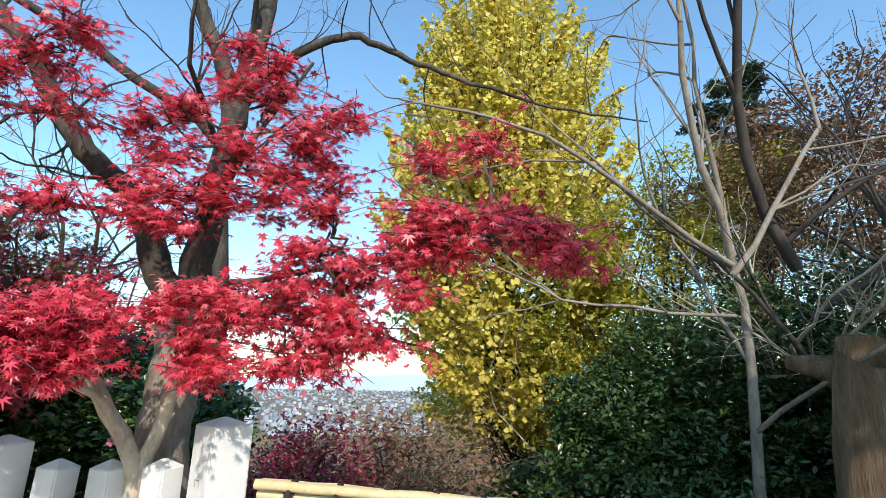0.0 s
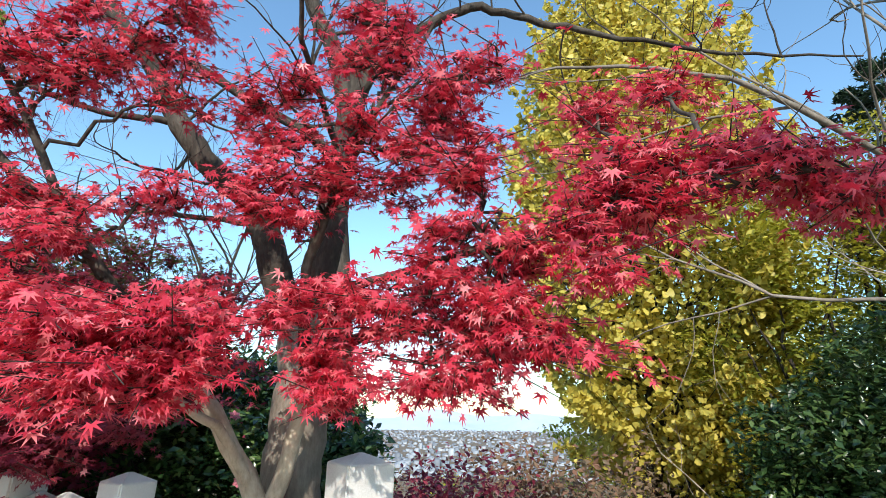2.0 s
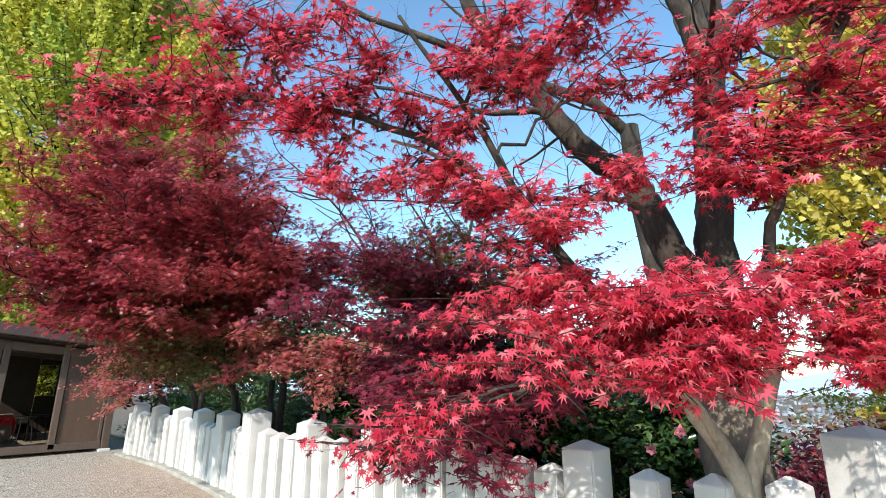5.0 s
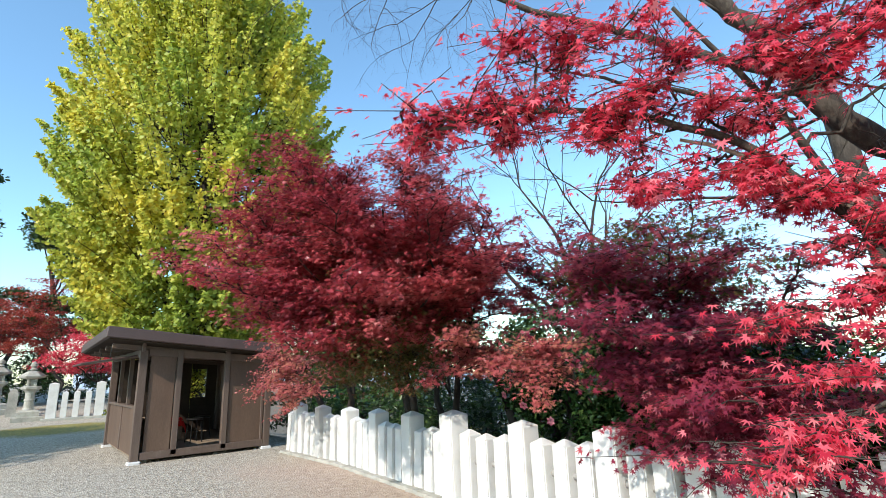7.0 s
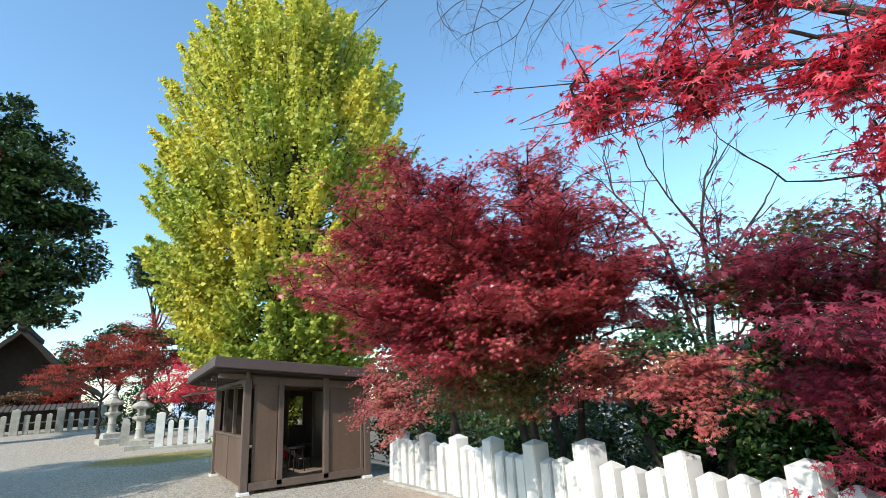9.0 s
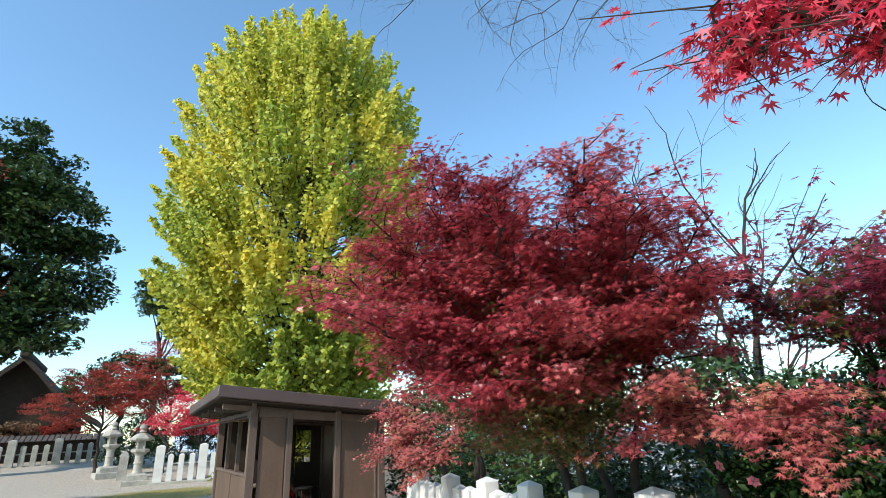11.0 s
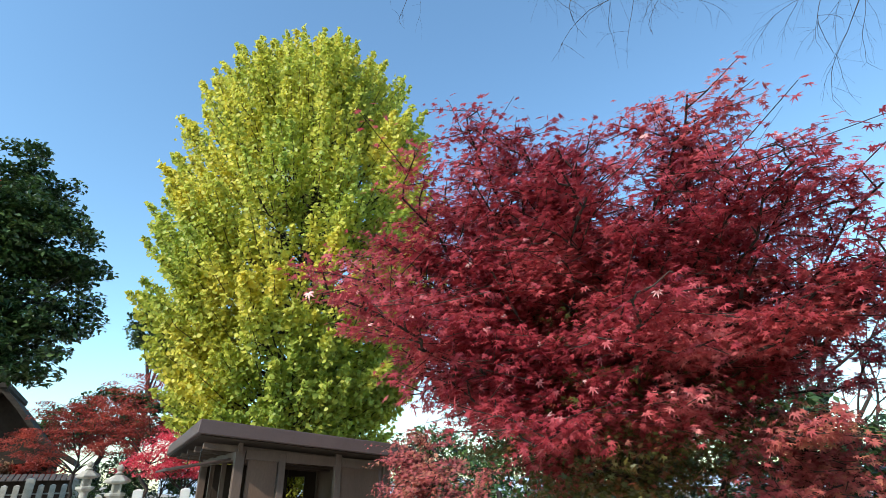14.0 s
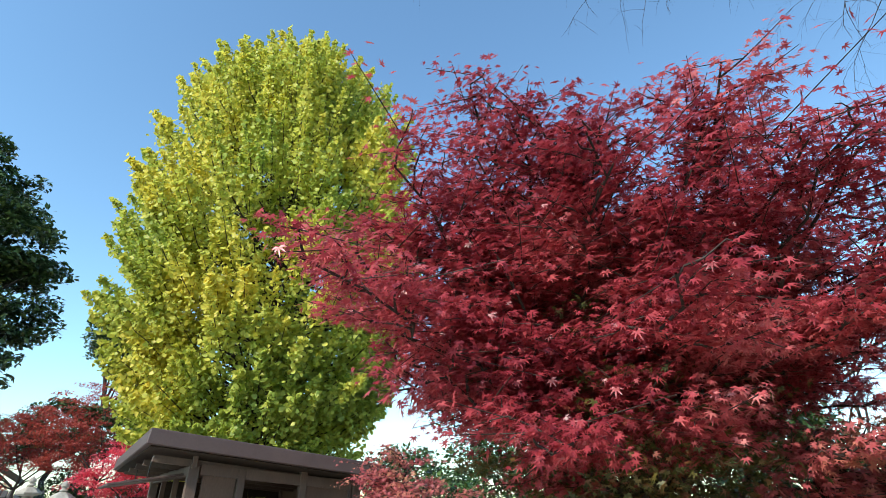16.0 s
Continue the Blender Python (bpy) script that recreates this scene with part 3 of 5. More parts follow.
# ---- foreground red maple ----
def red_maple():
    base = np.array([2.72, -10.98, 0.0])
    tree = thing("maple_tree", base.tolist(), "bright red Japanese maple with pale forked stems behind the stone fence", "maple tree")
    leaf = Foliage()

    def stem(name, pts, r0, r1, mat, flare=0.0):
        t = Tubes()
        p = np.array(pts, float) - base
        line = np.concatenate([p[:1]] + [a + (b - a) * np.linspace(0, 1, 5)[1:, None] for a, b in zip(p, p[1:])])
        line[1:-1] = (line[:-2] + 2 * line[1:-1] + line[2:]) / 4
        line[1:-1] += rng.normal(size=(len(line) - 2, 3)) * 0.006
        t.add(line, r0, r1, 9, flare, 0.03)
        part(name, t.mesh(name), mat, tree)
        return line

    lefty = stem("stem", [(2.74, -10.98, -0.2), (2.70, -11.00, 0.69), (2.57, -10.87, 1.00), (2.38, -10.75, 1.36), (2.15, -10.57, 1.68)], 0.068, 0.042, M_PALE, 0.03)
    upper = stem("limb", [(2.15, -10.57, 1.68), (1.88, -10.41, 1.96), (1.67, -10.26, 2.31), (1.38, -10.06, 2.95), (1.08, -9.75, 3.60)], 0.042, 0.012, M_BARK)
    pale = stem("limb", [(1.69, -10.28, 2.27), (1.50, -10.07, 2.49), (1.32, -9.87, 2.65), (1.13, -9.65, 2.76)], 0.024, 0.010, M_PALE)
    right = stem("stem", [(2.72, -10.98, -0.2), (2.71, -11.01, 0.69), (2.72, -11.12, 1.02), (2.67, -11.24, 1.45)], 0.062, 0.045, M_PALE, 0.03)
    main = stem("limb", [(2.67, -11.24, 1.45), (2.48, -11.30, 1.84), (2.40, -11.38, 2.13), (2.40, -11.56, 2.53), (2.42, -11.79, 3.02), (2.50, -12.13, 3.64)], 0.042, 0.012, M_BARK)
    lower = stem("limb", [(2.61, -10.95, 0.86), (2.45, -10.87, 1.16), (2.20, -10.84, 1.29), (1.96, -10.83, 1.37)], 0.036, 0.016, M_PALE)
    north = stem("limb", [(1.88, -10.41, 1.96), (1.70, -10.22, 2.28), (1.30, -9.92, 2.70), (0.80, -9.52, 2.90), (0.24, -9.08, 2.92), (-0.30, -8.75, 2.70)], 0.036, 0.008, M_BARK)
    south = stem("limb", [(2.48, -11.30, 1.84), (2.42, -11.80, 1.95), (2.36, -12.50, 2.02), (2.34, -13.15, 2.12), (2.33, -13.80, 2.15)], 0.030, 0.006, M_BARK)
    spine = np.concatenate([lefty[8:], upper, pale, right[8:], main, lower[6:], north, south])
    low = [(1.35, -10.98, 1.55), (1.55, -11.13, 1.58), (1.78, -11.31, 1.52), (1.33, -11.15, 1.27), (1.50, -11.23, 1.35), (1.79, -11.34, 1.38), (2.03, -11.53, 1.67), (2.23, -11.67, 1.48), (2.38, -11.72, 1.85), (2.32, -12.21, 1.87), (2.36, -12.47, 1.68), (2.34, -12.24, 1.37), (2.44, -12.42, 1.38), (2.37, -12.67, 1.52), (2.34, -12.04, 1.63), (1.59, -10.60, 1.42), (1.39, -10.46, 1.52), (1.73, -10.84, 1.67), (1.60, -10.82, 1.32), (2.21, -11.83, 1.37), (2.26, -11.72, 1.71), (1.88, -11.10, 1.74), (1.50, -10.45, 1.71)]
    droop = [(1.15, -10.65, 1.29), (1.12, -10.08, 1.31), (0.90, -10.03, 1.06), (0.74, -9.89, 0.96), (1.40, -10.18, 1.63), (1.53, -10.29, 2.00), (1.45, -9.83, 1.57)]
    middle = [(1.85, -10.84, 2.36), (2.04, -11.17, 2.40), (2.13, -11.31, 2.75), (2.39, -11.74, 2.85), (2.34, -11.67, 2.47), (2.51, -11.94, 2.47), (2.45, -12.23, 2.86), (2.55, -12.40, 2.67), (2.37, -12.30, 2.08), (2.32, -12.61, 1.92), (2.36, -12.86, 2.05), (2.34, -13.02, 1.87), (2.36, -13.06, 2.25), (2.34, -13.21, 2.06), (2.36, -13.44, 2.22), (2.34, -13.61, 2.28), (2.31, -13.75, 2.15), (2.39, -13.89, 2.00), (2.90, -12.98, 2.94), (3.12, -13.35, 3.15), (1.37, -10.63, 2.03), (2.37, -12.50, 1.49), (2.32, -12.41, 2.38), (2.36, -12.08, 2.64), (2.22, -11.47, 2.55), (2.09, -11.24, 2.30)]
    high = [(2.10, -11.26, 3.09), (2.30, -11.59, 3.31), (2.31, -11.61, 3.71), (2.01, -11.10, 3.02), (1.48, -10.42, 3.01), (1.74, -10.66, 3.35), (1.85, -10.84, 2.98), (1.37, -10.23, 3.29), (2.48, -11.89, 3.32), (0.62, -9.57, 2.75), (0.73, -9.56, 2.39), (0.88, -9.81, 3.09), (1.11, -10.00, 2.34), (1.34, -10.18, 2.26), (1.47, -10.40, 3.47), (1.20, -10.15, 3.01), (1.54, -10.52, 3.13), (1.78, -10.93, 3.56), (2.37, -11.91, 3.47), (2.32, -12.60, 3.00), (2.29, -12.36, 2.93), (0.45, -9.29, 3.28)]
    far = [(-0.24, -8.80, 2.68), (-0.04, -8.91, 2.83), (0.24, -9.08, 2.94), (0.49, -9.29, 2.96), (0.28, -9.11, 2.72), (0.67, -9.44, 2.70), (0.79, -9.54, 2.94), (1.11, -9.81, 2.85), (1.29, -9.96, 2.74), (1.11, -9.68, 2.41), (1.39, -9.91, 2.47), (0.24, -9.21, 3.31), (0.49, -9.42, 3.33), (1.49, -10.00, 2.29), (1.60, -10.22, 2.34)]
    for group, dens, side, hang in ((low, 76, 0.28, 0.5), (droop, 20, 0.12, 0.9), (middle, 66, 0.23, 0.5), (high, 54, 0.23, 0.5), (far, 52, 0.18, 0.5)):
        for tip in group:
            t = np.array(tip) - base
            gap = np.linalg.norm(spine - t, axis=1) + 0.6 * np.clip(spine[:, 2] - t[2], 0, None)
            src = spine[np.argmin(gap + np.where(gap < 0.22, 1.0, 0.0))]
            reach = np.linalg.norm(t - src)
            bough(tree, M_BARK, leaf, src, t, 0.06, 0.008 + 0.007 * reach, dens, 0.088, side, max(0.0, 1 - 0.34 / reach), hang, spread=0.045)
            e = t + rng.normal(size=3) * np.array([0.10, 0.10, 0.05])
            bough(tree, M_BARK, leaf, src + (t - src) * 0.7, e, 0.02, 0.005, dens, 0.088, side * 0.8, 0.2, hang, spread=0.045)
    tagged(part("crown", leaf.mesh("crown", MAPLE), M_RED, tree, "crimson and scarlet maple leaves"), kind="stuff")
    # single leaves that hang from the outer tips
    one = raw_mesh("leaf", MAPLE[0], MAPLE[1])
    one.materials.append(M_RED)
    for tip in droop + middle[8:20] + far[:6]:
        for _ in range(8):
            ob = part("leaf", one, M_RED, tree)
            ob.matrix_local = Matrix.Translation(Vector(tip) - Vector(base) + Vector(rng.normal(size=3) * 0.09)) @ Euler(rng.uniform(-0.9, 0.9, 3) + np.array([-2.4, 0, rng.uniform(0, 6)])).to_matrix().to_4x4() @ Matrix.Scale(float(rng.uniform(0.07, 0.10)), 4)


red_maple()


def wine_maple(label, base, tips, mat, inner, density=60, size=0.075, fill=(), stems=4, side=0.65, bark=M_DARKBARK, extra=4, reach=0.5):
    """A spreading maple with layered sprays; fill: (centre, radii, pads) of its inner leaf."""
    base = np.array(base, float)
    tree = thing("maple_tree", base.tolist(), label, "maple tree")
    leaf, deep = Foliage(), Foliage()
    tops = []
    for k in range(stems):
        a = 2 * np.pi * k / stems + 0.4
        top = np.array([0.5 * np.cos(a) - 0.35, 0.6 * np.sin(a), rng.uniform(1.2, 1.7)])
        trunk = Tubes()
        trunk.add(bow((0.12 * np.cos(a), 0.12 * np.sin(a), -0.3), top, 0.0, 7, 0.03), 0.085, 0.04, 8, 0.03)
        part("stem", trunk.mesh("stem"), bark, tree)
        tops.append(top)
    for tip in tips:
        t = np.array(tip, float) - base
        src = min(tops, key=lambda q: np.linalg.norm((q - t)[:2]))
        bough(tree, bark, leaf, src, t, 0.15 if t[2] < 2.6 else 0.0, 0.03, density, size, side, 0.35, 0.4)
        for _ in range(extra):
            e = src + (t - src) * rng.uniform(0.5, 0.95) + rng.normal(size=3) * np.array([reach, reach, 0.24])
            bough(tree, bark, leaf, src + (t - src) * 0.3, e, 0.1, 0.012, density, size, side * 0.8, 0.3, 0.4)
    # Inner pads: olive leaves whose dark colour deepens the crown's shade.
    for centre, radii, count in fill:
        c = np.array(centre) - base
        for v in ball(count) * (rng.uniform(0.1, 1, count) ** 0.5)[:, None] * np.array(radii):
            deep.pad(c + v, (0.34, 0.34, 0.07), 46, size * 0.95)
    tagged(part("crown", leaf.mesh("crown", MAPLE), mat, tree), kind="stuff")
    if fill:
        tagged(part("inner_leaves", deep.mesh("inner_leaves", MAPLE), inner, tree, "olive green inner leaves, coloured dark for the crown's shade"), kind="stuff")


wine_maple("broad wine-red Japanese maple leaning over the stone fence", (3.1, -4.9, 0),
           [(0.14, -5.90, 3.90), (1.04, -7.02, 3.72), (-0.36, -5.39, 2.85), (1.21, -7.37, 2.97), (0.70, -6.51, 2.37), (1.81, -6.51, 3.64), (0.44, -5.39, 3.85),
            (-0.25, -5.65, 3.31), (0.61, -6.33, 3.49), (0.87, -6.76, 3.06), (1.47, -7.02, 3.40), (0.27, -5.90, 2.80), (1.99, -4.18, 3.70), (1.13, -4.87, 3.76), (0.18, -4.96, 3.31), (2.67, -6.59, 3.14), (0.85, -6.75, 2.15),
            (0.1, -5.7, 2.25), (1.3, -7.1, 2.3), (0.27, -6.08, 3.69), (1.13, -6.76, 3.64), (0.01, -5.82, 2.45), (1.64, -7.19, 2.54), (0.52, -5.99, 3.14)],
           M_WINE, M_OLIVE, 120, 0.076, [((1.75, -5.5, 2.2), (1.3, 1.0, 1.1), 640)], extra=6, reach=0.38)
wine_maple("dark purple-red maple hanging low over the fence", (4.3, -8.2, -0.2),
           [(1.5, -9.7, 1.2), (1.5, -9.9, 0.8), (2.2, -9.0, 2.4), (2.0, -8.2, 2.5), (2.6, -7.6, 2.9), (3.2, -8.8, 3.0), (3.4, -9.6, 2.4), (2.4, -9.0, 2.2), (3.8, -7.2, 2.7), (2.6, -8.3, 2.3), (1.8, -9.7, 1.6), (1.75, -9.2, 1.1), (1.9, -9.0, 0.8), (1.65, -9.4, 0.75), (1.95, -8.7, 1.3), (1.8, -9.3, 1.5)],
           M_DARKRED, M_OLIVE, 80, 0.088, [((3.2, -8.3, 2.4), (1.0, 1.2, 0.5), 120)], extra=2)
wine_maple("faded pink maple bough drooping over the fence", (3.6, -6.6, 0),
           [(1.6, -6.8, 1.75), (1.8, -7.2, 1.4), (2.1, -6.4, 1.5), (2.2, -7.5, 1.6)], M_PINK, M_OLIVE, 85, 0.08, (), 3, 0.45, extra=2, reach=0.22)
wine_maple("small faded pink maple beside the brown hut", (3.3, -1.9, 0),
           [(1.6, -2.2, 1.4), (1.9, -1.7, 1.7), (2.0, -2.6, 1.2), (1.7, -1.4, 1.2)], M_PINK, M_OLIVE, 80, 0.075, (), 3, 0.5, reach=0.3)


# ---- big bare tree behind the fence ----
def bare_tree(label, base, limbs, mat, levels=4, trunk=None):
    tree = thing("bare_tree", base, label, "bare tree")
    if trunk:
        pts, r0, r1, flare = trunk
        t = Tubes()
        t.add(pts, r0, r1, 14, flare, 0.03)
        part("trunk", t.mesh("trunk"), mat, tree)
    for p, d, length, r in limbs:
        wood = Tubes()
        branching(wood, p, d, length, r, levels)
        part("limb", wood.mesh("limb"), mat, tree)


def big_tree():
    """An old leafless tree: a thick trunk that forks low, with heavy limbs coloured dark as silhouettes, and fine
    twigs.
    """
    base = np.array([3.05, -10.88, 0.0])
    tree = thing("bare_tree", base.tolist(), "large leafless tree, forked trunk toned sunlit grey, limbs toned silhouette dark", "bare tree")

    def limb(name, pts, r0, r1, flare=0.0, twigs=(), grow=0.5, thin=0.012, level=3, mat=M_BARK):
        t = Tubes()
        p = np.array(pts, float) - base
        line = np.concatenate([p[:1]] + [a + (b - a) * np.linspace(0, 1, 6)[1:, None] for a, b in zip(p, p[1:])])
        for _ in range(2):
            line[1:-1] = (line[:-2] + 2 * line[1:-1] + line[2:]) / 4
        line[1:-1] += rng.normal(size=(len(line) - 2, 3)) * 0.008
        t.add(line, r0, r1, 14, flare, 0.035)
        for k in twigs:
            i = int(k * (len(line) - 1))
            branching(t, line[i], ball(1)[0] * 0.9 + np.array([-0.2, 0.0, 0.35]), grow * rng.uniform(0.7, 1.3), thin, level, 0.15, 0.7, (2, 4), 5)
        part(name, t.mesh(name), mat, tree)

    # The trunk takes a lighter bark for sunlight, the limbs a darker one.
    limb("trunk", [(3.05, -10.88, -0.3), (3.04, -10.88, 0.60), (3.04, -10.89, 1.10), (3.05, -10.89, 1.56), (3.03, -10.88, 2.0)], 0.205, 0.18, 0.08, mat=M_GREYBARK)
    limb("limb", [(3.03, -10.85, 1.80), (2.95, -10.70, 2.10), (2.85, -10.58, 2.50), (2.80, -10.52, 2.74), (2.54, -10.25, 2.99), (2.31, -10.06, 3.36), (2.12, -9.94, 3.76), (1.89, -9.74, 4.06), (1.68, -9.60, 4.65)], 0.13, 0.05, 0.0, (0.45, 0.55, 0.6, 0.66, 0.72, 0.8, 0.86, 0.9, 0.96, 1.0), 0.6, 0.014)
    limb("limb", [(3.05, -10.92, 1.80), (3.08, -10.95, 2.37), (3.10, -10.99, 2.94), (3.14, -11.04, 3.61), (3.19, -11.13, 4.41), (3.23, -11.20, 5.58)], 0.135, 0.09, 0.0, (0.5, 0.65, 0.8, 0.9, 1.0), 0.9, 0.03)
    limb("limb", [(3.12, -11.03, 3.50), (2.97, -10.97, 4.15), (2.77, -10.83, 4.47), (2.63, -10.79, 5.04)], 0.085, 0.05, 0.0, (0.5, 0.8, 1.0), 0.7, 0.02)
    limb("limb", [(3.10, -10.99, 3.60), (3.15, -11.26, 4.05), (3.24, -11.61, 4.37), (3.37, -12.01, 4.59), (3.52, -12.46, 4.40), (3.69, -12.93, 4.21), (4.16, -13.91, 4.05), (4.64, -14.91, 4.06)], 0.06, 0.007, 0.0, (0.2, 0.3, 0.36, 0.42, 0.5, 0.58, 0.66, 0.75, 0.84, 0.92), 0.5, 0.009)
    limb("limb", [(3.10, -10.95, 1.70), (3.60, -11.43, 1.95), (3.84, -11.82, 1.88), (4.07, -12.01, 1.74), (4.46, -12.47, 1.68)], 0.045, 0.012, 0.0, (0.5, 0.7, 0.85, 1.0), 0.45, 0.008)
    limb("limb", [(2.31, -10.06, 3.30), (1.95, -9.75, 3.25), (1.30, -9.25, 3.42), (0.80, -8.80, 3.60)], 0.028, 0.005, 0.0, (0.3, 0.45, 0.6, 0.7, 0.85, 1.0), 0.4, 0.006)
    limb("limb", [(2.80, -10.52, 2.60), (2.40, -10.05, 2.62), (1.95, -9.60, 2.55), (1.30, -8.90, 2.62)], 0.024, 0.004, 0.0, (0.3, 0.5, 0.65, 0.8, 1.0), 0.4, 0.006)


big_tree()


def long_limb():
    tree = thing("bare_tree", (4.6, -10.2, -0.4), "leafless tree with one long limb of hanging twigs", "bare tree")
    t = Tubes()
    t.add(bow((0, 0, -0.3), (0.1, 0.4, 4.6), 0, 7, 0.03), 0.16, 0.11, 10, 0.08)
    part("trunk", t.mesh("trunk"), M_BARK, tree)
    line = bow((0.1, 0.4, 4.5), (-4.1, 4.4, 6.7), 0.35, 12, 0.06)
    t = Tubes()
    t.add(line, 0.07, 0.012, 8)
    for i in (5, 7, 8, 9, 10, 11):
        for _ in range(2):
            branching(t, line[i], rng.normal(size=3) * 0.5 + np.array([-0.5, 0.3, -0.3]), 0.6, 0.007, 3, -0.35, 0.7, (3, 4), 5)
    part("limb", t.mesh("limb"), M_BARK, tree)


long_limb()
bare_tree("slender pale bare sapling with thin forking twigs", (5.2, -15.75, float(height(5.2, -15.75))),
          [((0, 0, 0.2), (-0.06, 0.02, 1.0), 3.2, 0.062), ((-0.3, 0.1, 3.2), (-0.25, 0.35, 1.0), 2.4, 0.045), ((-0.25, 0.1, 3.0), (0.1, -0.9, 0.7), 2.0, 0.035), ((-0.3, 0.1, 3.1), (-0.4, 1.2, 0.35), 2.4, 0.03), ((-0.2, 0.1, 2.6), (-0.4, 1.3, 0.15), 1.8, 0.02)], M_GREYBARK, 3)
bare_tree("leaning dark bare sapling beside the stump", (5.2, -16.6, float(height(5.2, -16.6))),
          [((0, 0, 0.3), (0.0, 0.08, 1.0), 2.9, 0.085), ((0.0, 0.24, 3.1), (0.0, 0.38, 1.0), 3.2, 0.065), ((0.0, 0.2, 2.6), (0.1, -0.9, 0.6), 2.0, 0.04), ((0.0, 0.3, 3.4), (-0.2, -0.6, 0.8), 2.0, 0.03)], M_DARKBARK, 4)
bare_tree("thin leafless tree with two dark stems beyond the fence", (8.0, -3.9, -1.5),
          [((0, 0, 0), (0, -0.03, 1), 3.6, 0.10), ((0.2, -0.5, 0), (0.02, 0.06, 1), 3.6, 0.09), ((0.0, -0.1, 3.5), (0, 0.12, 1), 2.4, 0.06), ((0.2, -0.3, 3.5), (0, -0.2, 1), 2.4, 0.06)], M_DARKBARK, 3)


def stump():
    ob = thing("tree_stump", (4.15, -16.3, float(height(4.15, -16.3))), "shaggy brown broken trunk of an old tree", "tree stump")
    ob.scale.z = 1.4
    t = Tubes()
    t.add([(0.0, 0, -0.3), (0.02, 0, 0.3), (0.0, 0.02, 0.8), (-0.03, 0.0, 1.2), (-0.1, 0, 1.35)], 0.38, 0.25, 22, 0.2, 0.06)
    part("trunk", t.mesh("trunk"), M_STUMP, ob)
    t = Tubes()
    t.add([(-0.1, 0, 1.0), (0.1, 0.2, 1.25), (0.45, 0.4, 1.3)], 0.12, 0.05, 10, 0.0, 0.05)
    part("broken_limb", t.mesh("broken_limb"), M_STUMP, ob)


stump()


# ---- ginkgos ----
def ginkgo(label, base, top, radius, low, mat, shoots=300, per=120, size=0.13, squeeze=1.0):
    """A tall oval crown of steep shoots, each thick with fan leaves, so that the outline is feathery."""
    tree = thing("ginkgo_tree", base, label, "ginkgo tree")
    trunk = Tubes()
    trunk.add(bow((0, 0, -0.3), (0, 0, top * 0.8), 0, 10, 0.05), 0.34, 0.06, 12, 0.15, 0.03)
    part("trunk", trunk.mesh("trunk"), M_DARKBARK, tree)
    wood, leaf = Tubes(), Foliage()
    for k in range(shoots):
        s = rng.uniform(0, 1) ** 0.9
        z = low + (top - low) * s
        # widest a third of the way up, rounded to the top
        env = radius * (np.clip(1 - (max(s - 0.3, 0) / 0.715) ** 3.6, 0, 1) ** 0.6) * (0.62 + 0.38 * min(s / 0.3, 1))
        a = rng.uniform(0, 2 * np.pi)
        r = env * rng.uniform(0.55, 1.0) ** 0.6
        tip = np.array([r * np.cos(a), r * np.sin(a), z])
        rise = 0.45 + 1.5 * s
        L = rng.uniform(1.1, 2.5) * (0.75 + 0.35 * s)
        inward = np.array([-np.cos(a), -np.sin(a), -rise])
        foot = tip + inward / np.linalg.norm(inward) * L
        foot[:2] *= 0.96
        line = bow(foot, tip, -0.05, 5, 0.03)
        if k % 2 == 0:
            wood.add(bow((0, 0, max(foot[2] - 1.2, 0.8)), foot, 0, 4, 0.05), 0.03, 0.015, 4)
        wood.add(line, 0.014, 0.004, 4)
        n = per
        i = rng.uniform(0, 1, n)
        p = foot + (tip - foot) * i[:, None] + rng.normal(size=(n, 3)) * (0.21 * (1.12 - i))[:, None]
        ax = rng.normal(size=(n, 3)) + np.array([np.cos(a), np.sin(a), -0.2]) * 0.6
        nm = rng.normal(size=(n, 3)) * 0.6 + np.array(SUN) * 0.5 + np.array([0, 0, 0.3]) + np.array([np.cos(a), np.sin(a), 0]) * 0.3
        leaf.put(p, ax, nm, size * rng.uniform(0.6, 1.2, n))
    tagged(part("twig_work", wood.mesh("twig_work"), M_DARKBARK, tree), kind="stuff")
    tagged(part("crown", leaf.mesh("crown", FAN), mat, tree), kind="stuff")


ginkgo("tall ginkgo turning from green to yellow behind the brown hut", (2.35, 6.2, 0), 16.3, 4.6, 2.2, M_GINKGO, 1000, 200, 0.125)
ginkgo("tall golden ginkgo on the slope below the fence", (10.6, -12.9, -2.3), 13.6, 3.15, 3.0, M_GOLD, 560, 130, 0.125)


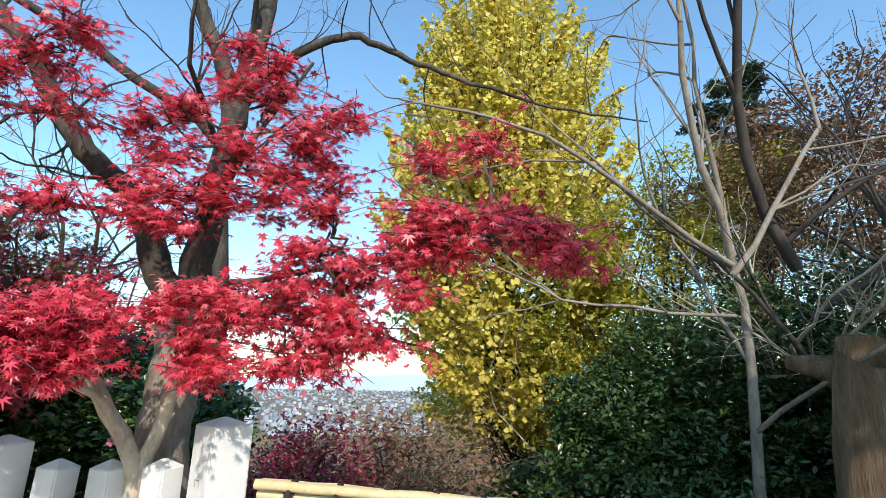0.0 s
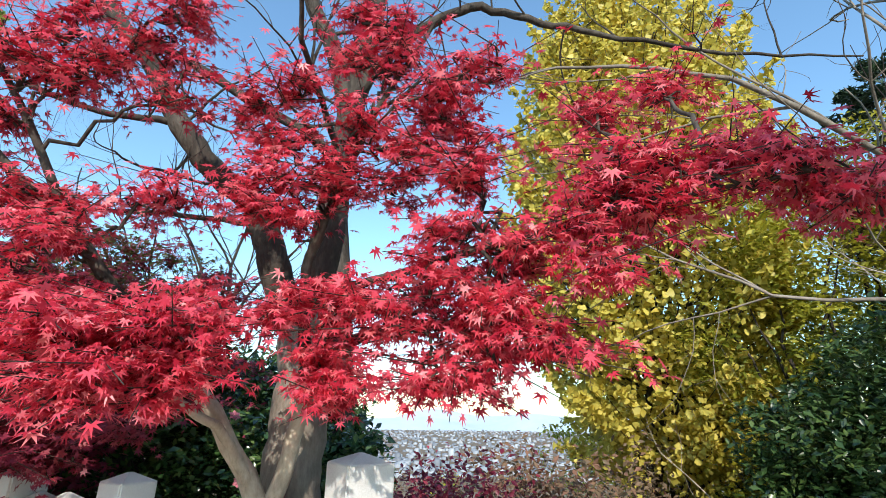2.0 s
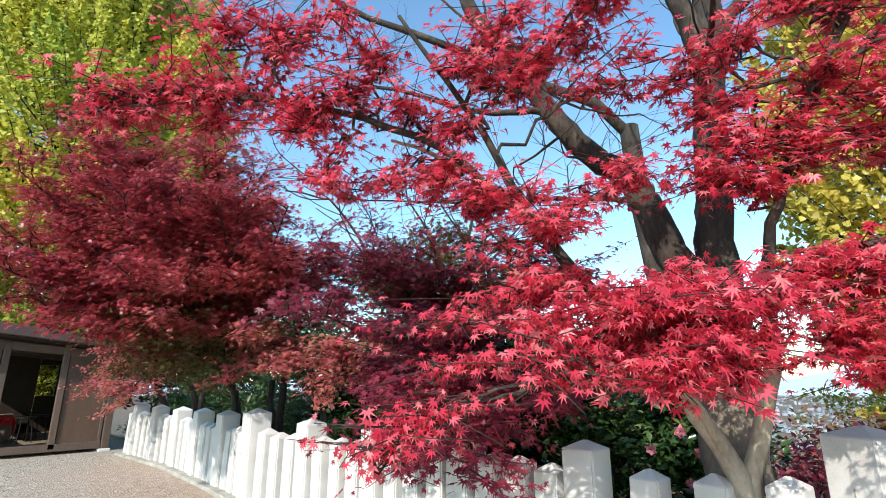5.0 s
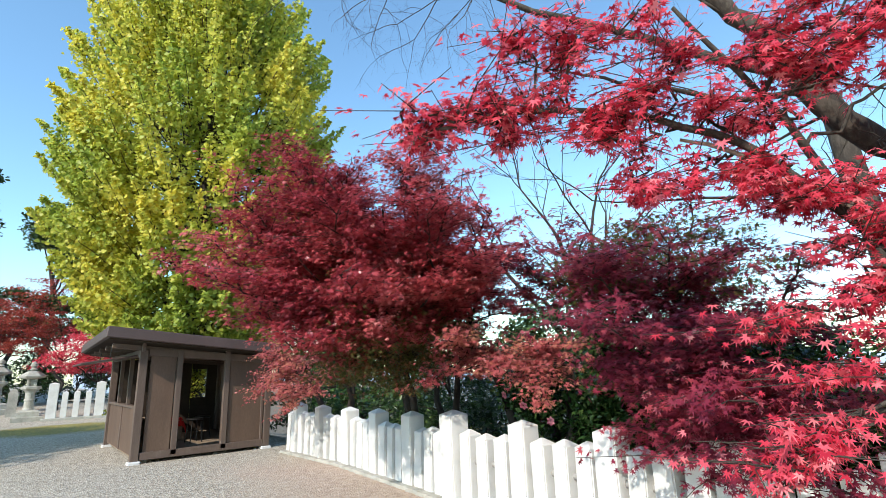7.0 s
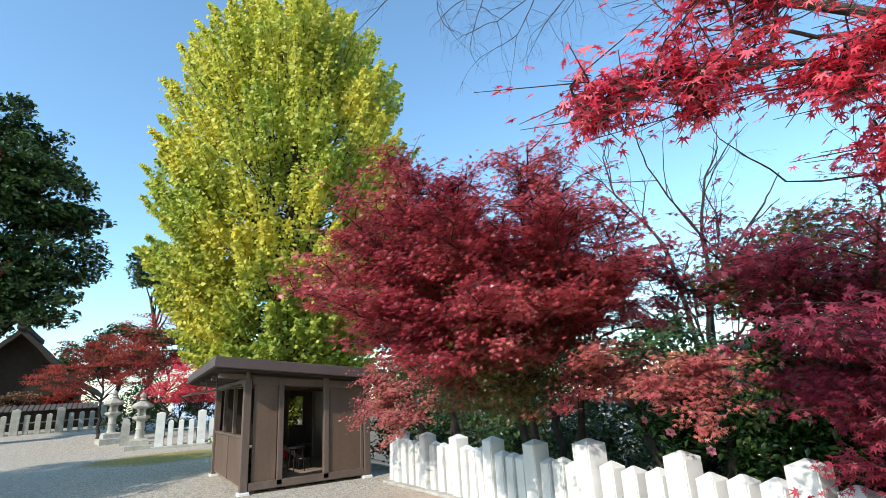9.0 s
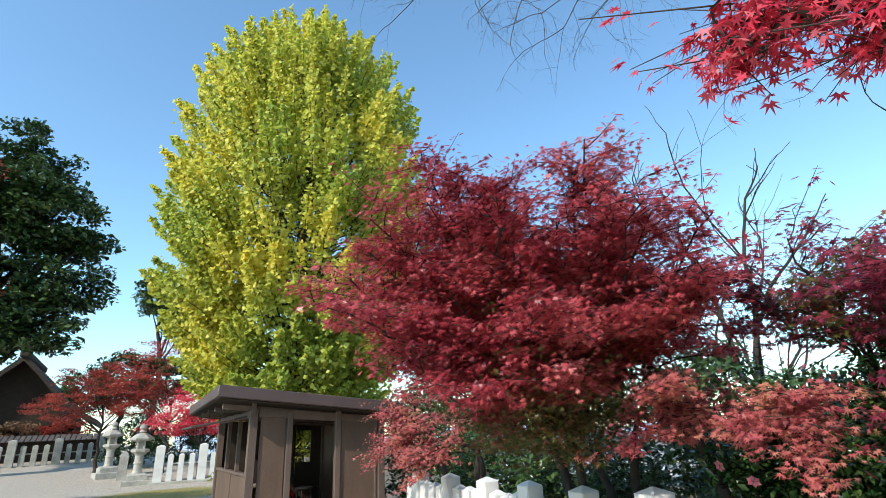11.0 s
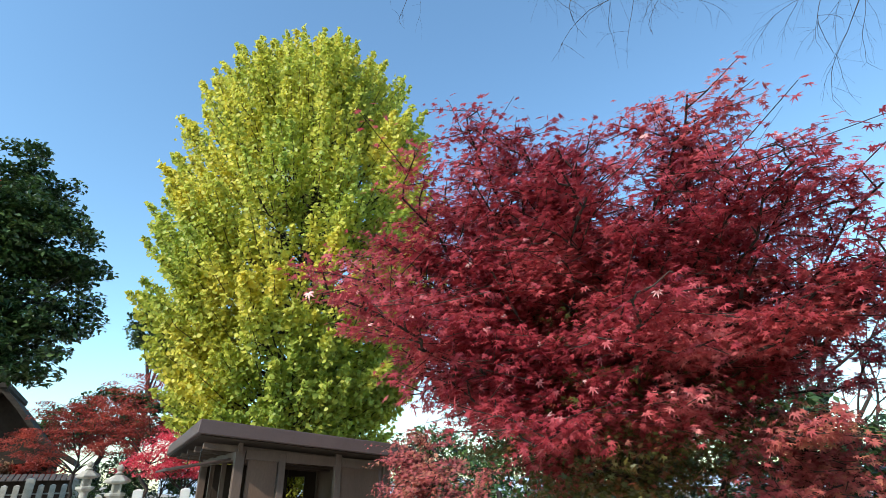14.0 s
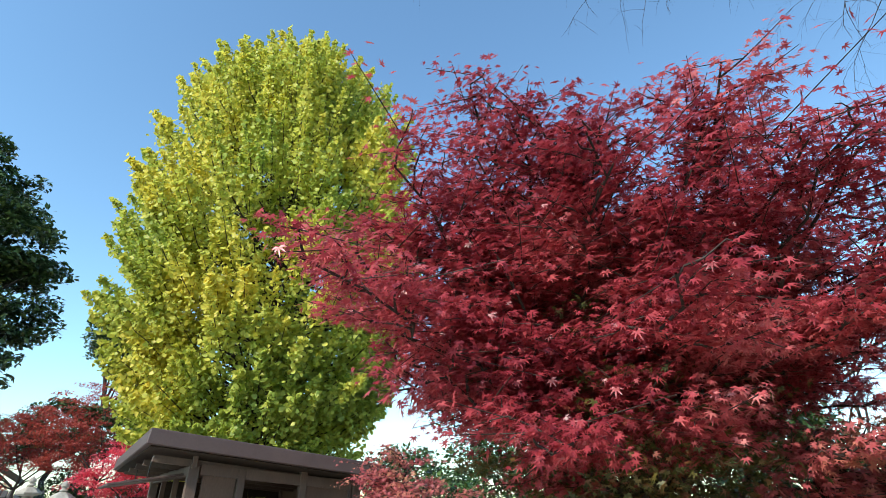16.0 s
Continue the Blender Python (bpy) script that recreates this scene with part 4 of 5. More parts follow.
# ---- evergreens, shrubs and far trees ----
def leafy(name, label, category, base, top, blobs, mat, kind, clumps, per, size, clump=0.5, flat=0.55, bark=M_DARKBARK, trunk_r=0.2, lean=(0, 0), flowers=0):
    """A tree or shrub whose crown is clumps of leaves spread over uneven lobes; limbs run to the lobes."""
    tree = thing(name, base, label, category)
    t, leaf = Tubes(), Foliage()
    t.add(bow((0, 0, -0.3), (lean[0], lean[1], top), 0, 8, 0.03 * top), trunk_r, trunk_r * 0.35, 9, trunk_r * 0.5)
    for (cx, cy, cz), (rx, ry, rz) in blobs:
        for _ in range(3):
            e = np.array([cx, cy, cz]) + ball(1)[0] * np.array([rx, ry, rz]) * 0.6
            t.add(bow((lean[0] * 0.5, lean[1] * 0.5, min(cz * 0.6, top)), e, 0.1, 6, 0.05), trunk_r * 0.35, 0.01, 5)
    part("trunk", t.mesh("trunk"), bark, tree)
    vol = np.array([rx * ry * rz for _, (rx, ry, rz) in blobs]) ** 0.7
    for ((cx, cy, cz), (rx, ry, rz)), share in zip(blobs, vol / vol.sum()):
        n = max(3, int(clumps * share))
        v = ball(n) * rng.uniform(0.55, 1.05, n)[:, None] * np.array([rx, ry, rz])
        for c in v + np.array([cx, cy, cz]):
            leaf.pad(c, (clump, clump, clump * flat), per, size)
    tagged(part("crown", leaf.mesh("crown", kind), mat, tree), kind="stuff")
    for k in range(flowers):
        (cx, cy, cz), (rx, ry, rz) = blobs[k % len(blobs)]
        d = ball(1)[0]
        d[0] = -abs(d[0])
        ob = part("flower", FLOWER, M_FLOWER, tree)
        ob.matrix_local = Matrix.Translation(Vector((cx, cy, cz)) + Vector(d * np.array([rx, ry, rz]) * 1.12)) @ Vector(d).to_track_quat("Z", "Y").to_matrix().to_4x4() @ Matrix.Scale(float(rng.uniform(0.04, 0.065)), 4)


def rosette():
    v, f = [], []
    for ring, (r, z, n) in enumerate(((0.55, 0.35, 5), (1.0, 0.12, 6))):
        for k in range(n):
            a = 2 * math.pi * k / n + ring * 0.5
            b0 = len(v)
            for da, rr, zz in ((0, 0.05, 0.05), (-0.5, r * 0.7, z * 0.7), (0, r, z), (0.5, r * 0.7, z * 0.7)):
                v.append((rr * math.cos(a + da), rr * math.sin(a + da), zz))
            f += [(b0, b0 + 1, b0 + 2), (b0, b0 + 2, b0 + 3)]
    me = raw_mesh("flower", v, f)
    me.materials.append(M_FLOWER)
    return me


FLOWER = rosette()
leafy("evergreen_tree", "tall evergreen shading the edge of the wood", "evergreen tree", (-4.5, -19.6, 0), 5, [((0, 0, 6.5), (3.0, 3.2, 2.2)), ((1.5, 1.5, 5.0), (2.2, 2.2, 1.4)), ((1.0, -2.0, 7.5), (2.5, 2.5, 2.0))], M_GREEN, OVAL, 110, 50, 0.26, 0.7, 0.5, trunk_r=0.35)
leafy("evergreen_tree", "tall evergreen shading the gravel court", "evergreen tree", (-12.5, 2.0, 0), 5, [((0, 0, 7), (3.2, 4.0, 2.4)), ((2.0, 1.5, 5.2), (2.4, 3.0, 1.5)), ((0.5, 4.0, 6.0), (2.5, 2.5, 2.0))], M_GREEN, OVAL, 260, 60, 0.26, 0.7, 0.5, trunk_r=0.35)
leafy("evergreen_tree", "tall dark evergreen oak behind the far fence", "evergreen tree", (-8.2, 21.0, 0.4), 9,
      [((0, 0, 14), (2.6, 2.6, 3.0)), ((1.6, -0.6, 12), (2.4, 2.4, 2.0)), ((2.4, 0, 9.5), (2.2, 2.2, 2.4)), ((1.8, 0, 6.6), (2.0, 2.0, 1.8)), ((-2, 0, 11), (3, 3, 4)), ((-1, 0, 7), (3, 2.5, 2.5)), ((3.3, -0.5, 10.8), (1.0, 1.0, 0.9))],
      M_GREEN, OVAL, 520, 90, 0.30, 0.75, 0.5, trunk_r=0.45)
leafy("maple_tree", "rust-red maple in front of the dark evergreen", "maple tree", (-8.4, 5.2, 0), 3.5,
      [((0.6, 0, 7.3), (2.6, 2.6, 1.3)), ((1.4, 0.5, 5.2), (2.2, 2.4, 1.0)), ((-1.5, 0, 5.5), (2.5, 3, 1.5))], M_RUST, MAPLE, 240, 60, 0.10, 0.5, 0.25, trunk_r=0.16)
for at, r, lab, mm in (((-2.9, 20.5, 0.3), 1.2, "rust-red maple behind the far stone fence", M_RUST), ((-0.2, 18.5, 0.2), 1.45, "spreading dark rust-red maple behind the stone lanterns", M_RUST), ((1.0, 15.6, 0.0), 0.9, "bright red low maple behind the far fence", M_RED)):
    leafy("maple_tree", lab, "maple tree", at, 2.2 * r,
          [((0, 0, 3.4 * r), (1.7 * r, 1.5 * r, 0.9 * r)), ((1.1 * r, -0.3, 2.5 * r), (1.3 * r, 1.2 * r, 0.6 * r)), ((-1.2 * r, 0, 2.5 * r), (1.3 * r, 1.2 * r, 0.6 * r))], mm, MAPLE, 230, 60, 0.12, 0.42, 0.25, trunk_r=0.1)
leafy("evergreen_tree", "distant round evergreen showing behind the ginkgo", "evergreen tree", (-0.2, 42, 1), 12, [((0, 0, 13.0), (2.4, 2.4, 2.2)), ((1.5, 0, 11.2), (2.2, 2, 1.6))], M_GREEN, OVAL, 130, 60, 0.4, 0.8, 0.5, trunk_r=0.3)
leafy("evergreen_tree", "distant grey-green wood behind the shrine", "evergreen tree", (-2.5, 40, 1), 4, [((0, 0, 5.6), (2.6, 2, 2.0)), ((2.6, 0, 5.2), (2.4, 2, 2.0)), ((-2.4, 0, 4.6), (2.0, 2, 1.5))], M_GREEN, OVAL, 160, 60, 0.36, 0.7, 0.5, trunk_r=0.3)
for at, r in (((3.9, -9.9, -0.3), 0.85), ((3.6, -8.3, -0.1), 1.05), ((3.6, -7.0, -0.1), 0.9), ((4.6, -9.0, -0.4), 1.25), ((4.6, -7.6, -0.4), 1.25)):
    leafy("camellia_bush", "glossy dark green camellia bush with a few pink flowers", "shrub", at, 1.2 * r,
          [((0, 0, 1.05 * r), (0.85 * r, 0.95 * r, 0.75 * r)), ((-0.3, 0.4, 1.5 * r), (0.55 * r, 0.6 * r, 0.45 * r)), ((0.1, -0.5, 1.3 * r), (0.6 * r, 0.6 * r, 0.5 * r))], M_CAMELLIA, OVAL, 250, 40, 0.085, 0.2, 0.8, trunk_r=0.04, flowers=16)
leafy("shrub", "dark evergreen shrub under the maples", "shrub", (5.4, -3.6, -0.5), 1.0, [((0, 0, 0.8), (1.3, 2.4, 0.8)), ((0.6, 2.0, 0.9), (1.0, 1.6, 0.9))], M_GREEN, OVAL, 220, 40, 0.10, 0.28, 0.7, trunk_r=0.05)
leafy("shrub", "dark green shrub at the foot of the hut", "shrub", (4.2, -1.0, -0.2), 1.0, [((0, 0, 0.9), (1.0, 1.2, 0.9)), ((0.3, 1.4, 1.2), (0.9, 1.2, 1.2))], M_CAMELLIA, OVAL, 180, 40, 0.09, 0.25, 0.7, trunk_r=0.05)
leafy("shrub", "green shrub behind the hut", "shrub", (2.6, 5.2, 0), 1.4, [((0, 0, 1.2), (1.2, 0.9, 1.1)), ((-1.4, 0.4, 0.8), (0.9, 0.7, 0.7))], M_LIME, OVAL, 160, 40, 0.09, 0.25, 0.7, trunk_r=0.05)
for at, r in (((5.2, -5.6, -0.6), 1.5), ((5.0, -2.8, -0.5), 1.6), ((5.6, 0.4, -0.7), 1.8), ((4.6, 2.4, -0.4), 1.5), ((6.4, -7.6, -0.9), 1.5)):
    leafy("shrub", "dense dark evergreen shrub beyond the stone fence", "shrub", at, 1.3 * r,
          [((0, 0, 1.0 * r), (0.9 * r, 1.1 * r, 0.9 * r)), ((0.3, 0.5, 1.6 * r), (0.6 * r, 0.8 * r, 0.5 * r))], M_GREEN, OVAL, 190, 42, 0.12, 0.3, 0.6, trunk_r=0.06)
for k in range(5):
    leafy("hedge_shrub", "clipped dark evergreen hedge shrub behind the far fence", "hedge", (-1.5 + 2.2 * k, 21.5 + 0.3 * k, 0.3), 1.0,
          [((0, 0, 1.2), (1.4, 0.9, 1.1)), ((0.5, 0, 2.0), (0.9, 0.8, 0.6))], M_GREEN, OVAL, 110, 36, 0.16, 0.35, 0.7, trunk_r=0.06)
for k in range(4):
    leafy("hedge_shrub", "rust and green shrub over the precinct wall", "hedge", (-5.0 - 2.6 * k, 29.2, 0.9), 1.2,
          [((0, 0, 1.5), (1.6, 0.8, 0.7))], M_RUST if k % 2 == 0 else M_BRUSH, OVAL, 90, 34, 0.14, 0.3, 0.6, trunk_r=0.06)
# the slope seen over the corner post
leafy("deciduous_tree", "sparse yellow-green tree on the slope", "tree", wood(10.5, -20.5, -2.3), 4.0,
      [((0, 0, 5.0), (2.6, 3.0, 1.6)), ((1, 3, 4.0), (2.2, 2.4, 1.5)), ((0.5, -2.6, 6.0), (2.0, 2.4, 1.6)), ((-1.5, 0.5, 3.4), (1.5, 2.0, 0.9))], M_LIME, OVAL, 300, 30, 0.13, 0.45, 0.4, trunk_r=0.14)
leafy("deciduous_tree", "yellow-green tree with thin leaves on the slope", "tree", wood(11.5, -20.0, -3.0), 3.5,
      [((0, 0, 3.6), (1.8, 2.2, 1.4)), ((0, -1.6, 2.6), (1.5, 1.8, 1.2))], M_LIME, OVAL, 170, 30, 0.12, 0.4, 0.4, trunk_r=0.12)
leafy("deciduous_tree", "yellow-green tree with thinning leaves at the wood's edge", "tree", wood(7.5, -22.0, -1.5), 4.5,
      [((0, 0, 5.2), (2.4, 2.6, 1.5)), ((0.5, 1.5, 3.4), (2.0, 2.0, 1.1)), ((-1.0, -1.0, 6.6), (1.8, 2.0, 1.2))], M_LIME, OVAL, 330, 26, 0.11, 0.42, 0.4, trunk_r=0.12)
leafy("deciduous_tree", "dull olive tree among bare branches in the wood", "tree", wood(4.4, -22.4, -0.5), 4.0,
      [((0, 0, 4.4), (2.2, 2.2, 1.4)), ((0.6, 1.0, 2.6), (1.8, 1.8, 1.0)), ((-1.6, 0.4, 3.4), (1.6, 1.6, 1.2))], M_BRUSH, OVAL, 300, 24, 0.10, 0.42, 0.4, trunk_r=0.12)
leafy("deciduous_tree", "thin olive tree beside the saplings", "tree", wood(3.0, -20.8, 0.0), 3.6,
      [((0, 0, 3.7), (1.9, 1.9, 1.5)), ((0.8, 0.8, 2.3), (1.5, 1.5, 1.0)), ((-1.2, 0, 4.8), (1.4, 1.4, 1.2))], M_BRUSH, OVAL, 330, 24, 0.075, 0.36, 0.5, trunk_r=0.1)
leafy("deciduous_tree", "yellow-green tree behind the evergreen shrubs", "tree", wood(6.5, -20.3, -0.9), 3.6,
      [((0, 0, 4.4), (2.0, 2.2, 1.5)), ((0.3, 1.6, 3.0), (1.6, 1.6, 1.1)), ((0.5, -1.2, 5.6), (1.5, 1.6, 1.2))], M_LIME, OVAL, 340, 26, 0.095, 0.36, 0.5, trunk_r=0.1)
bare_tree("grey leafless tree with a tangle of fine twigs", wood(3.2, -20.2, 0.0),
          [((0, 0, 0), (-0.2, 0.1, 1.0), 2.4, 0.08), ((0, 0, 1.6), (-0.9, 0.5, 0.6), 2.2, 0.05), ((0, 0, 1.2), (0.9, 0.7, 0.4), 2.4, 0.05), ((0.6, 1.6, 0.2), (0.4, 0.8, 0.5), 2.0, 0.03)], M_PALE, 4)
leafy("conifer_tree", "dark green pine among the slope's trees", "conifer", (30.0, -25.5, -8.0), 27, [((0, 0, 27.5), (1.6, 1.6, 1.0)), ((0.6, 0.5, 25.4), (2.4, 2.4, 0.9)), ((-0.4, -0.8, 23.2), (2.6, 2.8, 1.0)), ((0, 0, 21.0), (3.0, 3.0, 1.2)), ((0.6, 0.9, 18.6), (3.0, 3.2, 1.2))], M_CONIFER, NEEDLE, 200, 60, 0.5, 0.6, 0.4, trunk_r=0.3)
for at, lift, mm, lab in (((9.4, -14.9), -0.4, M_LIME, "yellow-green tree below the golden ginkgo"), ((10.0, -16.2), 1.0, M_LIME, "thin yellow-green tree among bare branches"), ((9.2, -17.6), 1.4, M_BRUSH, "dull brown tree among bare branches"), ((8.4, -19.0), 1.6, M_BRUSH, "olive brown tree behind the saplings"), ((12.5, -18.8), 2.4, M_LIME, "tall olive tree behind the thicket"), ((11.5, -21.0), 2.2, M_BRUSH, "tall brown tree at the edge of the wood")):
    z = float(height(*at))
    leafy("deciduous_tree", lab, "tree", (at[0], at[1], z), 3.4 + lift,
          [((0, 0, 1.6 - z * 0.5), (1.3, 1.5, 1.3)), ((0.2, 0.5, 3.6 + lift - z * 0.6), (1.3, 1.5, 1.2)), ((-0.2, -0.5, 5.0 + lift - z * 0.6), (1.1, 1.3, 1.0))], mm, OVAL, 420, 30, 0.10, 0.36, 0.5, trunk_r=0.1)
for at, r in (((6.6, -14.7), 1.0), ((6.9, -15.7), 1.35), ((6.8, -16.9), 1.5), ((6.4, -18.0), 1.5), ((5.2, -17.6), 1.0), ((8.6, -16.0), 1.6)):
    leafy("evergreen_shrub", "dense dark evergreen shrub in the shade of the wood", "shrub", (at[0], at[1], float(height(*at))), 1.3 * r,
          [((0, 0, 1.0 * r), (0.9 * r, 1.0 * r, 0.95 * r)), ((0.2, 0.2, 1.9 * r), (0.7 * r, 0.8 * r, 0.7 * r))], M_GREEN, OVAL, 300, 42, 0.10, 0.26, 0.7, trunk_r=0.05)
leafy("evergreen_shrub", "dark glossy evergreen shrub on the slope", "shrub", wood(6.2, -18.6, -0.9), 1.8,
      [((0, 0, 1.6), (1.3, 1.6, 1.3)), ((0.2, 2.0, 1.0), (1.0, 1.3, 0.9)), ((-0.6, -1.6, 1.6), (1.4, 1.5, 1.4)), ((-2.0, -1.2, 0.8), (1.4, 1.4, 0.9))], M_GREEN, OVAL, 420, 42, 0.11, 0.3, 0.7, trunk_r=0.06)
for at, r in (((2.6, -17.0, 0.0), 0.75), ((3.6, -16.3, -0.2), 0.65), ((2.0, -18.2, 0.0), 0.8), ((4.6, -18.2, -0.4), 1.2), ((0.6, -19.2, 0.0), 1.0), ((5.4, -16.6, -0.7), 0.9)):
    leafy("evergreen_shrub", "dark glossy evergreen shrub at the edge of the wood", "shrub", wood(*at), 1.1 * r,
          [((0, 0, 0.75 * r), (0.85 * r, 0.95 * r, 0.75 * r)), ((0.2, 0.3, 1.3 * r), (0.6 * r, 0.6 * r, 0.5 * r))], M_GREEN, OVAL, 150, 42, 0.10, 0.24, 0.7, trunk_r=0.04)
for at, rr, mm, lab in (((2.6, -14.5, -0.1), (0.7, 0.8, 0.3), M_BRUSH, "low dry brush beside the bamboo rail"), ((2.7, -15.6, -0.1), (0.8, 0.8, 0.4), M_LIME, "low yellow-green brush in the shade"), ((1.6, -15.4, -0.1), (0.6, 0.7, 0.25), M_BRUSH, "low dry brush in the shade"), ((1.7, -16.6, -0.1), (0.8, 0.8, 0.5), M_CAMELLIA, "dark green brush beside the saplings"), ((3.6, -13.6, -0.4), (0.9, 1.0, 0.45), M_BRUSH, "low brown and green brush beside the bamboo rail"), ((4.6, -12.6, -0.6), (0.9, 1.1, 0.6), M_BRUSH, "dry brush behind the corner post"), ((7.5, -13.4, -1.5), (1.4, 1.6, 0.9), M_LIME, "yellow-green brush on the slope"), ((14, -18, -4), (2.5, 3, 2.4), M_LIME, "yellow-green thicket under the golden ginkgo"), ((12, -24, -3), (3, 3.5, 3.0), M_LIME, "tall yellow-green thicket in the wood"), ((8.5, -22.5, -2), (2.5, 3.0, 3.4), M_GREEN, "dark evergreen thicket in the wood"), ((6.0, -24, -1), (3.0, 3.0, 4.0), M_BRUSH, "bare brown thicket in the wood"), ((12, -9.5, -3), (2.2, 3.0, 1.3), M_BRUSH, "dry brown brush on the slope"), ((9.5, -13.5, -2.2), (1.8, 2.2, 1.0), M_BRUSH, "rusty brown brush below the fence"), ((9.0, -16.2, -2.0), (1.2, 1.4, 0.9), M_RUST, "red-leaved shrub on the slope"), ((6.0, -14.2, -1.1), (1.4, 1.6, 0.7), M_BRUSH, "brown brush below the bamboo rail"), ((16, -14, -4.5), (3.0, 4.0, 2.0), M_BRUSH, "brown and grey wood on the slope"), ((7.0, -10.5, -1.4), (1.4, 1.5, 1.2), M_DARKRED, "low dark purple maple shrub behind the corner post"), ((6.2, -11.8, -0.85), (1.2, 1.3, 1.0), M_BRUSH, "dry brown brush beyond the corner post"), ((4.9, -11.2, -0.5), (0.8, 0.8, 0.75), M_DARKRED, "low dark purple maple shrub under the leafless tree"), ((8.6, -11.6, -1.6), (1.6, 1.7, 1.3), M_BRUSH, "brown brush on the slope above the town"), ((14, -3, -3.8), (3, 4, 1.6), M_BRUSH, "dry brush on the far slope"), ((20, 4, -5), (4, 5, 2.2), M_GREEN, "dark evergreen wood on the slope")):
    leafy("shrub", lab, "shrub", wood(*at) if at[1] < -12 else at, rr[2], [((0, 0, rr[2] * 0.7), (rr[0], rr[1], rr[2] * 0.9)), ((rr[0] * 0.4, rr[1] * 0.5, rr[2] * 1.1), (rr[0] * 0.5, rr[1] * 0.4, rr[2] * 0.8)), ((-rr[0] * 0.3, -rr[1] * 0.5, rr[2] * 1.2), (rr[0] * 0.4, rr[1] * 0.35, rr[2] * 0.7))], mm, OVAL, 110, 34, 0.04 + 0.035 * rr[0], 0.18 + 0.15 * rr[0], 1.1, trunk_r=0.03)


# ---- brown hut ----
def hut():
    W, DEP = 2.35, 3.4
    ob = thing("wooden_hut", (0, 0, 0), "dark brown wooden waiting hut with sloping roof and open doorway", "hut")

    def bit(name, sx, sy, sz, at, mat=M_PANEL, label="", parent=None, bevel=0.006, turn=None):
        return part(name, box(sx, sy, sz, at, bevel, turn), mat, parent or ob, label)

    floor_z = 0.16
    bit("floor", W, DEP, 0.07, (W / 2, DEP / 2, floor_z - 0.07), M_PLANK)
    for x, y in ((0, 0), (0, DEP), (W, 0), (W, DEP)):
        bit("corner_post", 0.13, 0.13, 1.95 if x == 0 else 1.76, (x, y, 0.05), M_POST)
        bit("footing", 0.2, 0.2, 0.09, (x, y, -0.04), M_STONE, "white concrete footing", bevel=0.015)
    # front: panel, door opening, panel
    for x in (0.62, 1.5):
        bit("door_post", 0.10, 0.10, 1.87, (x, -0.005, 0.10), M_POST)
    bit("front_panel", 0.43, 0.035, 1.76, (0.34, 0.0, 0.12))
    bit("front_panel", 0.70, 0.035, 1.66, (1.91, 0.0, 0.12))
    bit("batten", 0.05, 0.05, 1.64, (2.24, -0.012, 0.13), M_POST)
    bit("sill", 2.2, 0.09, 0.13, (W / 2, -0.01, 0.06), M_POST)
    bit("lintel", 2.2, 0.08, 0.14, (W / 2, 0.0, 1.80), M_POST, turn=Matrix.Rotation(radians(4.5), 4, "Y"))
    # side facing the court: low panels under a long window
    bit("side_panel", 0.035, 1.5, 0.82, (0.0, 0.83, 0.12))
    bit("side_panel", 0.035, 1.66, 0.82, (0.0, 2.50, 0.12))
    bit("batten", 0.05, 0.06, 0.84, (-0.012, 1.62, 0.12), M_POST)
    bit("window_sill", 0.10, 3.25, 0.05, (0.0, DEP / 2, 0.94), M_POST)
    for y in (1.15, 2.3):
        bit("window_post", 0.07, 0.09, 0.92, (0.0, y, 0.99), M_POST)
    bit("side_beam", 0.09, 3.25, 0.12, (0.0, DEP / 2, 1.88), M_POST)
    flap = bit("window_flap", 0.95, 1.9, 0.03, (-0.44, 1.3, 1.83), M_FASCIA, "propped-open window flap", turn=Matrix.Rotation(radians(-9), 4, "Y"))
    for y in (0.55, 2.0):
        t = Tubes()
        t.add([(-0.46, y, 1.83), (-0.45, y, 2.15)], 0.008, 0.008, 6)
        part("stay_rod", t.mesh("stay_rod"), M_IRON, ob)
    # far side and back
    bit("side_wall", 0.035, 3.25, 1.68, (W, DEP / 2, 0.12))
    # The back wall's colour carries the hut's inner shade.
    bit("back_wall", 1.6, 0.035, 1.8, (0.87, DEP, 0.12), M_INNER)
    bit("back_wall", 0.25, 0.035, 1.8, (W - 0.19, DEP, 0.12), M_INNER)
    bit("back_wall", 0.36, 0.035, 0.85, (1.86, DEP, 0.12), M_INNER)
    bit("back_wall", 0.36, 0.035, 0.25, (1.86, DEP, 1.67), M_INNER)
    bit("bench", 1.2, 0.42, 0.05, (0.72, DEP - 0.35, 0.55), M_PLANK)
    bit("bench_front", 1.2, 0.03, 0.36, (0.72, DEP - 0.15, 0.17), M_PLANK)
    # roof slab with a slight fall to the rear
    tilt = Matrix.Rotation(radians(-1.2), 4, "X") @ Matrix.Rotation(radians(5.6), 4, "Y")
    bit("roof", 3.3, 4.3, 0.19, (0.98, 1.68, 1.99), M_FASCIA, "purple-brown metal edged roof", bevel=0.012, turn=tilt)
    # Soffit coloured dark for the shade under the roof.
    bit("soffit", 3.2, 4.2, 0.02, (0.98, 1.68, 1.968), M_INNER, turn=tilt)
    for y in (0.0, 0.9, 1.8, 2.7, 3.4):
        bit("rafter", 3.0, 0.06, 0.09, (0.98, y, 1.88), M_POST, turn=Matrix.Rotation(radians(5.6), 4, "Y"))
    for x in (-0.02, 2.4):
        bit("bracket", 0.06, 0.08, 0.2, (x, -0.1, 1.96 if x < 1 else 1.72), M_POST)


hut()


